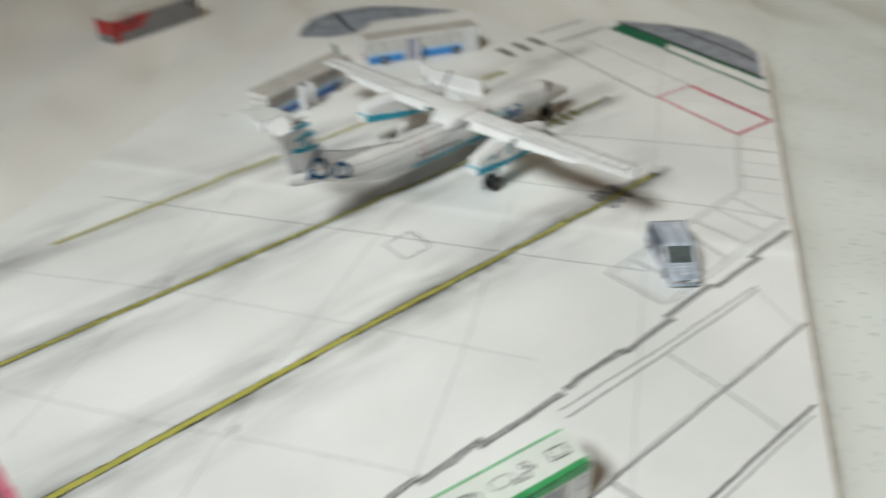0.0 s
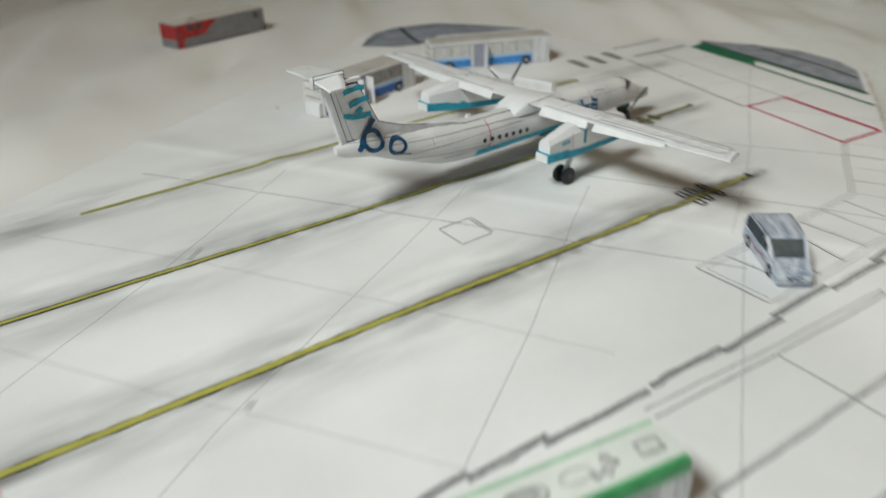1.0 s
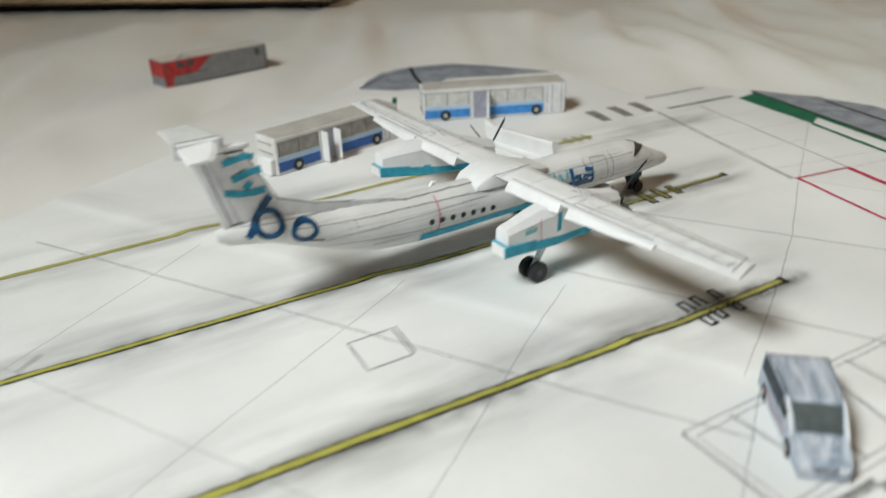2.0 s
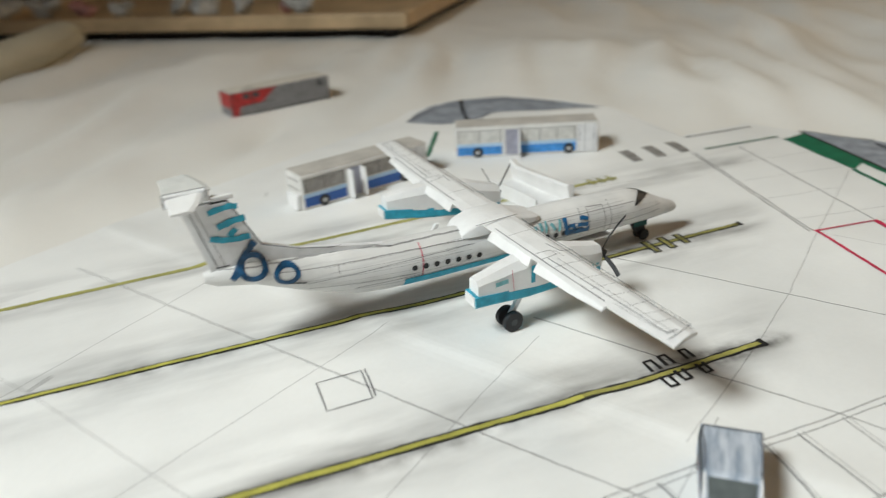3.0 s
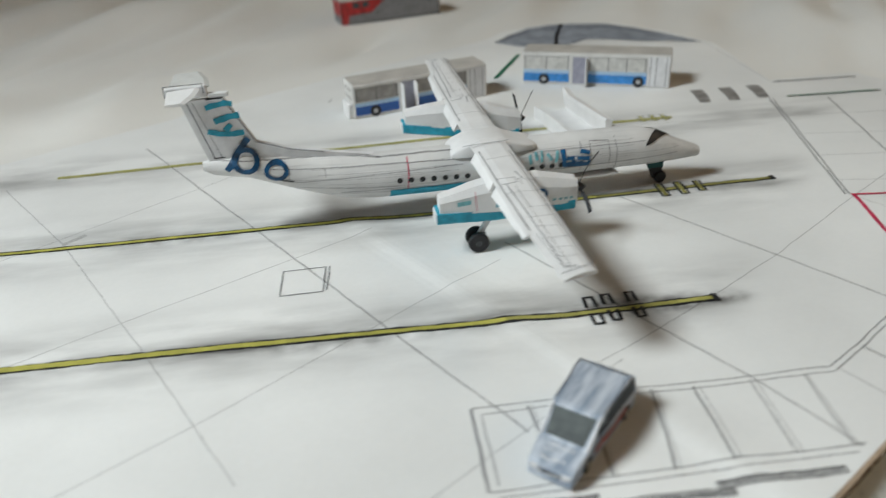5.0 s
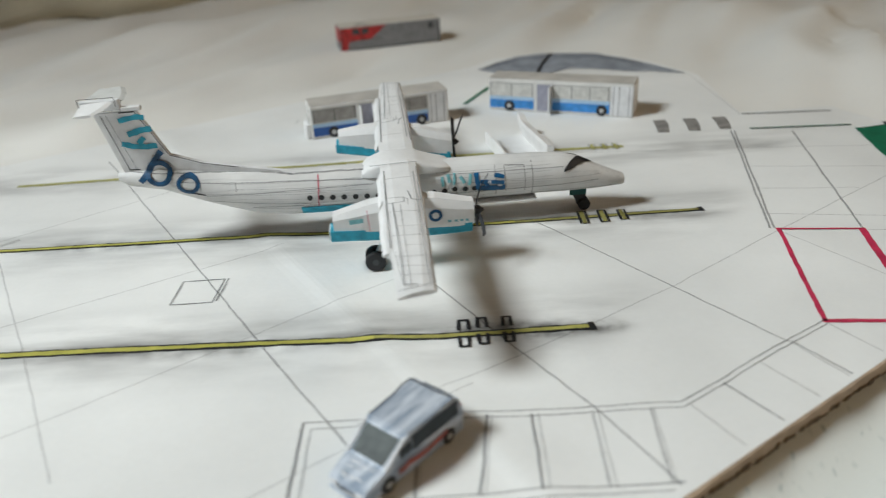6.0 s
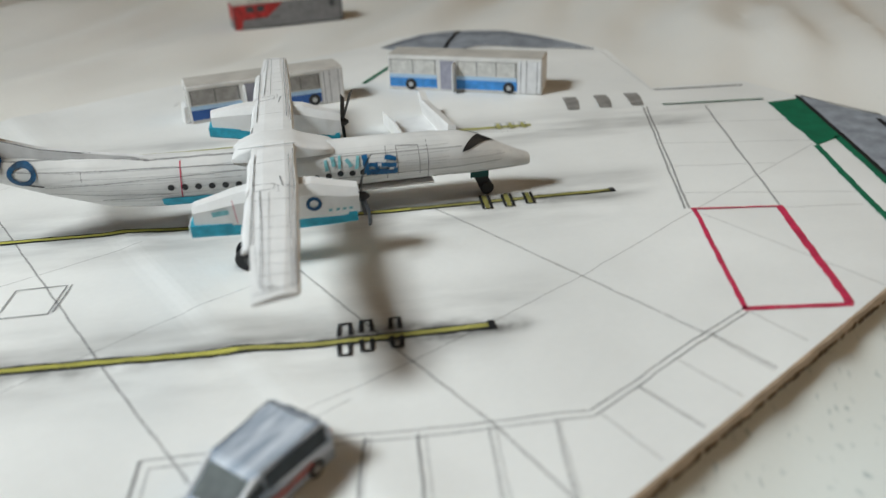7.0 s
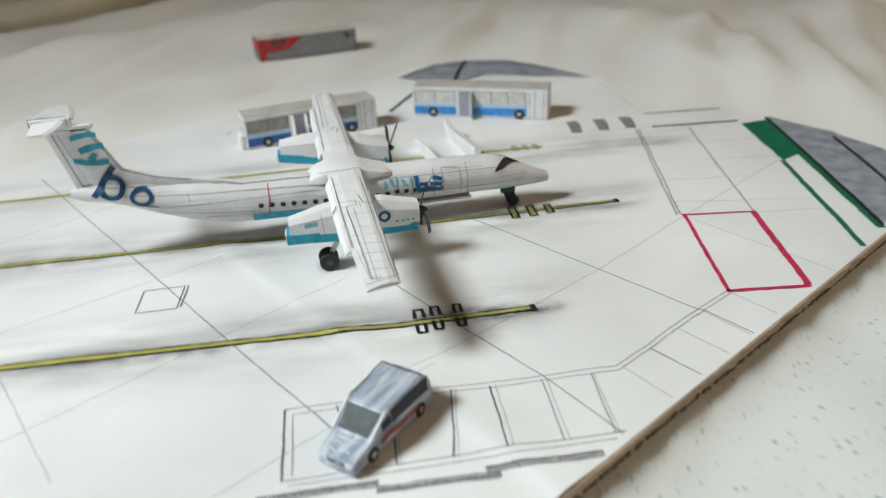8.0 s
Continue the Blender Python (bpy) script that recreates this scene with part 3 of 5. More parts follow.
def sheet_height(x, y):
    """A low crease where the paper was once folded, and slight waves."""
    d = ((x + 4.75) * 5.83 + (y - 0.95) * 3.68) / math.hypot(5.83, 3.68)
    return 0.050 * math.exp(-(d / (0.27 if d < 0 else 0.6)) ** 2)


PAPER_LINE = [(x - 0.01, y + 0.02) if i in range(1, 8) else (x, y) for i, (x, y) in enumerate(OUTLINE)]


def paper_sheet():
    """The paper as a cut outline with a ridge of vertices along the crease."""
    bm = bmesh.new()
    f = bm.faces.new([bm.verts.new((x, y, 0.0)) for x, y in PAPER_LINE])
    n = Vector((5.83, 3.68, 0)).normalized()
    for off in (-0.7, -0.45, -0.3, -0.2, -0.1, 0.0, 0.2, 0.4, 0.65, 1.0):
        bmesh.ops.bisect_plane(bm, geom=bm.verts[:] + bm.edges[:] + bm.faces[:], plane_co=Vector((-4.75, 0.95, 0)) + n * off, plane_no=n)
    for v in bm.verts:
        v.co.z = sheet_height(v.co.x, v.co.y)
    top = bm.faces[:]
    if sum(f.normal.z for f in top) < 0:
        bmesh.ops.reverse_faces(bm, faces=top)
    return bm


part("paper_sheet", paper_sheet(), SHEET, board, "white drawing paper smudged with graphite")


def on_sheet(level):
    return lambda p: (p.x, p.y, 0.004 + 0.005 * level + sheet_height(p.x, p.y))


def mark(name, points, width, material, level=1, shake=0.005, step=0.16, closed=False, across=1, label=""):
    seed = int(abs(points[0][0] * 97 + points[0][1] * 31 + width * 1000))
    return part(name, ribbon(points, width, on_sheet(level), step, shake, closed, across, seed), material, board, label)


def fill(name, points, material, level=1, label="", rough=0.015):
    bm = bmesh.new()
    put = on_sheet(level)
    f = bm.faces.new([bm.verts.new(put(Vector(p))) for p in ragged(points, rough, 0.4, len(points))])
    if f.normal.z < 0:
        f.normal_flip()
    return part(name, bm, material, board, label)


# yellow lead-in lines with black outlines and stop bars
LANES = [([(-21.8, 0.10), (-15, 0.10), (-11.4, 0.10)], 0.15, 0.215, YELLOW),
         ([(-11.4, 0.10), (-10.8, 0.10), (-8.4, 0.056)], 0.13, 0.215, YELLOW),
         ([(-8.4, 0.056), (-6.4, 0.02), (-4.2, -0.045)], 0.11, 0.215, YELLOW),
         ([(-4.2, -0.045), (-3.0, -0.08), (0.0, -0.01)], 0.11, 0.215, YELLOW_SMUDGED),
         ([(-21.8, 4.66), (-15, 4.70), (-12.4, 4.70), (-8.3, 4.72), (-5.5, 4.66), (-1.0, 4.72)], 0.10, 0.20, YELLOW),
         ([(-1.0, 4.72), (3.69, 4.86)], 0.11, 0.18, YELLOW_SHADED),
         ([(-15.5, 9.06), (-11, 9.25), (-4, 9.55), (2.85, 9.58)], 0.17, 0.20, YELLOW_FAINT)]
for line, inner, outer, tint in LANES:
    if tint is not YELLOW_FAINT:
        mark("black_line_border", line, outer, INK, 1, 0.004, 0.14, label="black ink border of a lead-in line")
    mark("yellow_lead_in_line", line, inner, tint, 2, 0.004, 0.14, label="yellow marker lead-in line")
mark("black_line_end", [(-0.09, -0.02), (0.03, -0.01)], 0.27, INK, 3, 0, 0.3)
mark("black_line_end", [(3.60, 4.85), (3.72, 4.86)], 0.22, INK, 3, 0, 0.3)
for cx, cy, half, w, body in ((-2.49, -0.02, 0.44, 0.19, None), (-2.13, 0.03, 0.43, 0.17, None), (-1.64, 0.04, 0.42, 0.16, None),
                        (0.70, 4.74, 0.34, 0.19, YELLOW_SHADED), (1.20, 4.76, 0.33, 0.19, YELLOW_SHADED), (1.69, 4.78, 0.28, 0.17, YELLOW_SHADED),
                        (1.92, 9.62, 0.24, 0.17, YELLOW_FAINT), (2.28, 9.62, 0.24, 0.17, YELLOW_FAINT), (2.62, 9.60, 0.24, 0.17, YELLOW_FAINT)):
    if cy < 3:
        # open outlines above and below the line, which runs through unbroken
        for way in (-1, 1):
            mark("stop_bar", [(cx - w / 2, cy + way * 0.10), (cx - w / 2 + 0.012, cy + way * half), (cx + w / 2, cy + way * half), (cx + w / 2 + 0.008, cy + way * 0.10)], 0.078, INK, 4, 0.002, 0.12, label="black outlined stop bar across the line")
        continue
    lean = -0.01
    corners = [(cx - w / 2 - lean, cy + half), (cx + w / 2 - lean, cy + half), (cx + w / 2 + lean, cy - half), (cx - w / 2 + lean, cy - half)]
    fill("stop_bar_fill", [(cx + (x - cx) * 0.55, y) for x, y in corners], body, 3, rough=0.004)
    mark("stop_bar", corners, 0.058 if cy < 6 else 0.035, INK if cy < 6 else GRAPHITE, 4, 0, 0.3, closed=True, label="black outlined stop bar across the line")

# red box
mark("red_box_side", [(5.05, 3.55), (4.30, -0.28)], 0.10, RED, 2, 0.005)
mark("red_box_side", [(4.25, -0.27), (6.12, -0.45)], 0.115, RED, 2, 0.004)
mark("red_box_side", [(6.87, 3.30), (6.10, -0.42)], 0.165, RED, 3, 0.006)
mark("red_box_side", [(4.98, 3.56), (6.95, 3.32)], 0.07, RED, 3, 0.004)

# green corner, pale wedge and grey rim
fill("green_area", [(10.16, 10.02), (11.2, 10.2), (10.62, 6.98), (10.45, 6.9), (9.60, 6.48)], GREEN, 2, "dark green marker corner")
mark("green_edge_line", [(9.60, 6.48), (8.38, 0.95)], 0.16, GREEN, 2)
mark("green_edge_line", [(10.46, 6.95), (9.42, 1.72)], 0.22, GREEN, 2)
fill("grey_rim", [(11.42, 10.4), (11.95, 9.25), (12.55, 8.3), (13.1, 6.6), (12.75, 4.75), (12.0, 3.5), (9.5, 1.85), (10.6, 6.95), (11.2, 9.6)], GREYMARK, 1, "grey marker rim of the drawing")
mark("black_rim_line", [(11.30, 10.42), (10.62, 6.95), (9.55, 1.85)], 0.13, INK, 3, label="black ink rim line")
mark("black_rim_line", [(12.3, 8.0), (11.6, 4.7), (11.0, 2.9)], 0.13, INK, 3, label="black ink rim line")
mark("black_rim_line", [(11.42, 10.42), (12.0, 9.3), (12.6, 8.3)], 0.06, INK, 3)

# far grey curve
CURVE = [(-0.9, 19.75), (0.0, 20.9), (1.0, 21.8), (2.2, 22.05), (3.3, 21.9), (4.5, 21.5), (5.5, 20.3), (6.2, 19.3), (7.22, 17.45),
         (6.2, 18.0), (5.0, 18.25), (3.8, 18.9), (2.9, 19.2), (2.2, 18.7), (1.3, 18.35), (0.2, 18.7)]
fill("grey_curve", CURVE, GREYMARK, 1, "grey marker curve at the far rim")
mark("black_rim_line", [(-0.9, 19.8), (0.9, 21.2), (2.2, 21.45), (4.4, 20.95), (6.0, 19.3)], 0.10, GRAPHITE_DARK, 3)
mark("black_rim_line", [(2.55, 22.0), (2.0, 20.5), (1.45, 18.6)], 0.16, INK, 3, label="black ink stroke")
mark("grey_curve_edge", [(0.2, 18.7), (1.3, 18.35), (2.2, 18.7), (2.9, 19.2), (3.8, 18.9), (5.0, 18.25), (7.2, 17.45)], 0.07, GRAPHITE_DARK, 3)
mark("green_stroke", [(-0.3, 17.7), (-1.75, 14.9)], 0.17, GREEN, 2, label="green marker stroke")

# zebra blocks and far lines
for x0 in (4.28, 5.27, 6.25):
    fill("grey_zebra_block", [(x0 - 0.07, 10.60), (x0 + 0.30, 10.55), (x0 + 0.50, 11.82), (x0 + 0.10, 11.82)], ZEBRA, 2, "grey shaded zebra block", 0.03)
mark("green_black_line", [(7.4, 11.97), (10.27, 11.8)], 0.11, GRAPHITE_DARK, 2)
mark("green_black_line", [(7.1, 10.5), (10.2, 10.33)], 0.11, GREEN, 2)
mark("green_black_line", [(7.1, 10.46), (10.2, 10.29)], 0.05, INK, 3)

# navy runway strip with pink border
fill("navy_strip", [(-19.4, 9.0), (-19.05, 4.3), (-18.75, 0.3), (-18.66, -1.3), (-17.95, -2.4), (-16.4, -4.7), (-17.6, -5.6), (-19.0, -3.2), (-19.6, -1.2), (-19.8, 0.4), (-20.0, 2.2), (-20.4, 9.0)], NAVY, 0, "navy marker runway strip")
PINKLINE = [(-19.38, 9.0), (-19.03, 4.3), (-18.75, 0.3), (-18.66, -1.3), (-17.95, -2.4), (-16.4, -4.7)]
mark("pink_border", PINKLINE, 0.20, PINK, 1, 0.008, label="pink marker border of the runway strip")
mark("pale_pink_edge", [(x - 0.13, y) for x, y in PINKLINE], 0.05, shader("pale_pink_marker", (0.70, 0.38, 0.42), 0.6, blotch=0.3), 2, 0.01)

# stand beside the van
stand = [(-5.22, -2.34), (0.95, -2.33), (0.45, -4.08), (-5.22, -4.1)]
mark("pencil_line", [stand[3], stand[0]], 0.04, GRAPHITE_DARK, 1)
mark("pencil_line", [stand[0], stand[1]], 0.032, GRAPHITE, 1)
mark("pencil_line", [(-5.06, -4.0), (-5.08, -2.5), (0.98, -2.45)], 0.028, GRAPHITE, 1)
mark("pencil_line", [(-5.2, -4.1), (0.5, -4.05)], 0.032, GRAPHITE, 1)
mark("pencil_line", [(-5.1, -4.22), (0.3, -4.2)], 0.028, GRAPHITE, 1)
for k, (x0, x1, w) in enumerate(((-4.3, -4.15, 0.07), (-3.32, -3.38, 0.07), (-2.22, -2.45, 0.09), (-1.5, -1.55, 0.11), (-0.52, -0.58, 0.10), (0.42, 0.31, 0.07))):
    mark("pencil_line", [(x0, -2.42), (x1, -4.08)], 0.032, GRAPHITE_DARK if k < 4 else GRAPHITE, 1)
    mark("pencil_line", [(x0 + w * 0.9, -2.42), (x1 + w * 0.9, -4.08)], 0.034, GRAPHITE_FAINT, 1)
mark("pencil_line", [(0.95, -2.33), (1.71, -1.88), (2.5, -1.32), (3.35, -0.80), (4.28, -0.25)], 0.032, GRAPHITE, 1)
mark("pencil_line", [(0.98, -2.45), (1.75, -1.98), (2.55, -1.42), (3.4, -0.90), (4.3, -0.36)], 0.032, GRAPHITE, 1)
for p, q, m in (((1.08, -2.40), (1.60, -3.40), GRAPHITE_FAINT), ((1.80, -1.90), (2.40, -2.90), GRAPHITE), ((2.60, -1.38), (3.20, -2.40), GRAPHITE_FAINT),
                ((3.42, -0.84), (4.0, -1.86), GRAPHITE), ((3.34, -0.80), (3.92, -1.91), GRAPHITE_FAINT), ((4.30, -0.32), (4.82, -1.30), GRAPHITE_FAINT)):
    mark("pencil_line", [p, q], 0.04, m, 1)

# shaded stepped kerb line
KERB = [((-14.8, -4.10), (-12.8, -4.13)), ((-12.9, -4.22), (-11.3, -4.24)), ((-11.5, -4.34), (-9.2, -4.46)), ((-9.1, -4.42), (-7.2, -4.46)), ((-7.3, -4.54), (-5.5, -4.56)),
        ((-5.6, -4.44), (-3.7, -4.44)), ((-3.75, -4.56), (-1.78, -4.58)), ((-2.0, -4.48), (-0.05, -4.48))]
for k, (p, q) in enumerate(KERB):
    mark("shaded_kerb_line", [p, q], 0.16, GRAPHITE_RUB, 1, 0.012, 0.2, label="dark shaded graphite kerb line")
    edge = 0.05 if k % 2 else -0.05
    mark("pencil_line", [(p[0], p[1] + edge), (q[0], q[1] + edge)], 0.034, GRAPHITE, 2, 0.008, 0.2)

# road grid on the near side
for pts, w, m in (([(-9.65, -4.75), (-6.5, -5.0), (-2.95, -5.18)], 0.045, GRAPHITE), ([(-9.65, -4.98), (-6.5, -5.18), (-3.05, -5.33)], 0.055, GRAPHITE),
                  ([(-10.35, -6.56), (-6.65, -6.66), (-3.4, -6.74)], 0.045, GRAPHITE_DARK), ([(-10.2, -6.50), (-6.65, -6.60), (-3.4, -6.68)], 0.03, GRAPHITE),
                  ([(-14, -6.45), (-10.35, -6.56)], 0.045, GRAPHITE_DARK), ([(-10.25, -6.56), (-10.1, -7.97)], 0.06, GRAPHITE_DARK),
                  ([(-10.15, -7.95), (-6.1, -8.08), (-5.7, -8.1)], 0.065, GRAPHITE_DARK), ([(-10.1, -8.1), (-6.0, -8.22)], 0.04, GRAPHITE),
                  ([(-6.6, -5.22), (-6.66, -6.65)], 0.05, GRAPHITE), ([(-6.66, -6.65), (-6.8, -8.05)], 0.05, GRAPHITE), ([(-3.05, -5.2), (-3.75, -6.72)], 0.05, GRAPHITE_FAINT),
                  ([(-13.5, -9.0), (-10.1, -8.0)], 0.05, GRAPHITE_FAINT)):
    mark("pencil_line", pts, w, m, 1)

# long construction lines: firm ones first
for pts in ([(-13.4, 10.8), (-9.1, 4.2), (-6.27, -0.2), (-4.4, -3.0)], [(-3.65, 2.95), (-1.55, -0.6), (-0.48, -2.3), (0.43, -4.1)], [(-0.5, 4.7), (1.93, 1.23), (3.35, -0.85)],
            [(8.26, 10.1), (6.90, 3.35)], [(6.56, 10.4), (4.97, 3.6)], [(6.46, 10.4), (4.88, 3.6)]):
    mark("pencil_line", pts, 0.036 if pts[0][0] < 6 else 0.055, GRAPHITE, 1)
for pts in ([(6.1, 8.9), (9.9, 8.5)], [(5.7, 7.45), (9.7, 6.85)], [(5.45, 5.9), (8.0, 5.6)], [(5.1, 4.4), (9.0, 3.7)]):
    mark("pencil_rung", pts, 0.034, GRAPHITE_FAINT, 1)
for pts in ([(-16.7, 8.5), (-14.05, 4.95), (-11.0, 0.1), (-8.9, -3.4)], [(-18.35, 4.15), (-16.1, 0.7), (-14.4, -1.65), (-12.8, -4.05)],
            [(-17.4, -2.3), (-15.4, -0.87), (-11.2, 1.55), (-6.65, 4.15)], [(-18.5, 2.1), (-14.46, 4.95), (-10, 8.4)], [(-12.8, -4.0), (-9.55, -1.85), (-5.74, 0.95), (-3.9, 2.2)], [(-10.5, -7.2), (-4.42, -2.95), (-2.4, -1.55)]):
    mark("pencil_line", pts, 0.032, GRAPHITE_FAINT, 1)
for pts in ([(-3.3, -1.85), (0.3, 0.27), (1.95, 1.30), (4.75, 3.3), (9.57, 6.6)], [(5.0, 3.5), (7.05, 0.0)], [(6.8, 3.28), (8.65, 3.1)], [(7.3, 17.3), (7.35, 12.0)], [(4.0, 9.0), (1.0, 9.3)]):
    mark("pencil_line", pts, 0.032, GRAPHITE_FAINT, 1)

# square pad
pad = [(-8.62, 2.61), (-7.70, 2.64), (-7.74, 1.66), (-8.63, 1.64)]
mark("pencil_line", pad, 0.032, GRAPHITE_DARK, 2, 0, 0.3, closed=True)
mark("pencil_line", [(-7.62, 2.66), (-7.66, 1.70)], 0.028, GRAPHITE_DARK, 2)
mark("pencil_smudge", [(-14.95, -0.78), (-14.75, -0.62)], 0.16, GRAPHITE_FAINT, 1)
mark("pencil_smudge", [(-14.0, 4.9), (-13.6, 5.3)], 0.14, GRAPHITE_FAINT, 1)
mark("pencil_smudge", [(-7.85, 13.7), (-7.75, 14.1)], 0.08, GRAPHITE_FAINT, 1)

# ---- paper aeroplane ----
plane = thing("model_airplane", "white paper twin-propeller aeroplane with teal and blue markings on the board", "model airplane", -3.7, 5.0, 0, 4.35)
STATIONS = [(-6.58, 1.86, 0.09, 0.11), (-6.35, 1.81, 0.17, 0.19), (-5.6, 1.74, 0.27, 0.27), (-4.6, 1.46, 0.40, 0.40), (-3.5, 1.21, 0.49, 0.53), (-2.75, 1.14, 0.52, 0.55),
            (-1.5, 1.10, 0.53, 0.54), (0.5, 1.09, 0.53, 0.53), (2.2, 1.09, 0.53, 0.52), (3.3, 1.08, 0.52, 0.50), (3.9, 1.05, 0.48, 0.49), (4.3, 0.99, 0.42, 0.44), (4.75, 0.88, 0.33, 0.33),
            (5.2, 0.785, 0.23, 0.215), (5.46, 0.735, 0.18, 0.155), (5.52, 0.73, 0.15, 0.13)]


def station(x):
    for a, b in zip(STATIONS, STATIONS[1:]):
        if x <= b[0]:
            k = min(max((x - a[0]) / (b[0] - a[0]), 0), 1)
            return [p + (q - p) * k for p, q in zip(a, b)][1:]
    return STATIONS[-1][1:]


def fin_half(x, z):
    return 0.075 if z > 1.9 and x < -3.6 else 0.0


def skin(lift=0.012):
    """Lays a point of the side elevation on the starboard side of fuselage or fin."""
    def put(p):
        zc, hw, hz = station(p.x)
        k = 1 - ((p.y - zc) / hz) ** 2
        return (p.x, -max(hw * math.sqrt(max(k, 0.0)), fin_half(p.x, p.y)) - lift, p.y)
    return put


def pencilled_card():
    """Grey-white card with fine pencil streaks drawn lengthwise."""
    m = shader("pencilled_fuselage_card", (0.74, 0.735, 0.725), 0.65, grain=0.04, blotch=0.12, blotch_scale=120)
    t = m.node_tree
    n, ln, b = t.nodes, t.links, t.nodes["Principled BSDF"]
    base = b.inputs["Base Color"].links[0].from_socket
    co, squash, streak = n.new("ShaderNodeTexCoord"), n.new("ShaderNodeMapping"), n.new("ShaderNodeTexNoise")
    squash.inputs["Scale"].default_value = (9, 1300, 1300)
    streak.inputs["Scale"].default_value, streak.inputs["Detail"].default_value = 1.0, 2
    ln.new(co.outputs["Object"], squash.inputs["Vector"])
    ln.new(squash.outputs[0], streak.inputs["Vector"])
    tone = n.new("ShaderNodeMapRange")
    tone.inputs["From Min"].default_value, tone.inputs["From Max"].default_value = 0.55, 0.72
    tone.inputs["To Min"].default_value, tone.inputs["To Max"].default_value = 0.0, 0.24
    ln.new(streak.outputs[0], tone.inputs["Value"])
    mix = n.new("ShaderNodeMix")
    mix.data_type = "RGBA"
    mix.inputs["B"].default_value = (0.33, 0.33, 0.34, 1)
    ln.new(tone.outputs[0], mix.inputs["Factor"])
    ln.new(base, mix.inputs["A"])
    ln.new(mix.outputs["Result"], b.inputs["Base Color"])
    return m


FUSELAGE = pencilled_card()
SIDES = 28
rings = [[(x, hw * math.cos(i * math.tau / SIDES), zc + hz * math.sin(i * math.tau / SIDES)) for i in range(SIDES)] for x, zc, hw, hz in STATIONS]
part("fuselage", loft(rings), FUSELAGE, plane, "white rolled paper fuselage with pencil lines", smooth=True)
part("tail_fin", plate([(-6.42, 1.75), (-6.42, 2.0), (-6.78, 3.40), (-5.84, 3.40), (-5.32, 2.32), (-4.6, 2.05), (-3.65, 1.86), (-2.7, 1.68), (-2.7, 1.5), (-5, 1.6)], -0.07, 0.07), CARD_GREY, plane, "pale grey paper fin")
part("fin_fairing", crumple(box(-7.02, -6.16, -0.07, 0.07, 3.45, 3.70, 0.03), 0.012, 2.4, 2), CARD_GREY, plane, "pale grey paper fairing")
part("fin_fairing", crumple(box(-6.16, -5.72, -0.07, 0.07, 3.42, 3.52, 0.02), 0.012, 2.4, 2), CARD_WHITE, plane)
for sgn in (-1, 1):
    tilt, span, back = (0.15, 1.2, 0.0) if sgn > 0 else (0.0, 0.7, 0.2)
    ring = [[(x, sgn * y, 3.62 - 0.15 * y + tilt * y + dz) for x, dz in ((xr - 0.02, 0), (xr, 0.04), (xf - 0.1, 0.055), (xf, 0.02), (xf - 0.1, -0.01))] for y, xr, xf in ((0.07, -6.96, -6.08 - back), (span * 0.55, -6.96, -6.18 - back), (span, -6.95, -6.36 - back))]
    part("tailplane", crumple(loft(ring), 0.02, 2.4, 2, sgn * 4), CARD_WHITE if sgn < 0 else TAIL_SHADED, plane, "folded paper tailplane half")
flank = skin()
for pts, w, m in (([(-7.0, 3.47), (-6.3, 3.47)], 0.016, GRAPHITE), ([(-7.02, 3.47), (-7.02, 3.77)], 0.03, GRAPHITE_DARK), ([(-6.22, 3.56), (-6.22, 3.77)], 0.02, GRAPHITE_DARK), ([(-7.0, 3.765), (-6.24, 3.765)], 0.018, GRAPHITE_DARK), ([(-6.20, 3.41), (-5.86, 3.41)], 0.03, INK)):
    part("ink_line", ribbon(pts, w, lambda p: (p.x, -0.112, p.y)), m, plane)
part("rudder_line", ribbon([(-6.28, 2.05), (-6.62, 3.36)], 0.024, flank), GRAPHITE_DARK, plane)
part("rudder_line", ribbon([(-6.12, 2.05), (-6.50, 3.36)], 0.022, flank), GRAPHITE, plane)
part("rudder_line", ribbon([(-6.30, 2.04), (-6.05, 2.04)], 0.025, flank), INK, plane)
part("ink_line", ribbon([(-5.86, 3.38), (-5.33, 2.33), (-4.6, 2.06), (-3.7, 1.87)], 0.024, flank, 0.1), GRAPHITE_DARK, plane)
for k, (pts, w, m) in enumerate((([(-6.3, 2.0), (-5.0, 1.88), (-3.6, 1.76), (-2.6, 1.64)], 0.02, GRAPHITE), ([(-5.2, 1.72), (-3.9, 1.60)], 0.018, GRAPHITE), ([(-3.9, 1.60), (-0.9, 1.46)], 0.02, GRAPHITE),
                    ([(-3.9, 1.60), (-3.9, 1.42)], 0.02, GRAPHITE), ([(-4.6, 1.2), (-2.2, 1.0)], 0.018, GRAPHITE), ([(-4.3, 1.0), (-2.4, 0.86)], 0.016, GRAPHITE_FAINT), ([(-2.7, 1.655), (-0.8, 1.60)], 0.018, GRAPHITE), ([(-4.6, 1.35), (-0.7, 1.34)], 0.016, GRAPHITE), ([(-3.6, 0.98), (-2.0, 0.94)], 0.02, GRAPHITE), ([(-4.9, 1.42), (-1.0, 1.24)], 0.014, GRAPHITE_FAINT))):
    part("panel_line", ribbon(pts, w, flank, 0.12, 0.003, seed=k), m, plane)
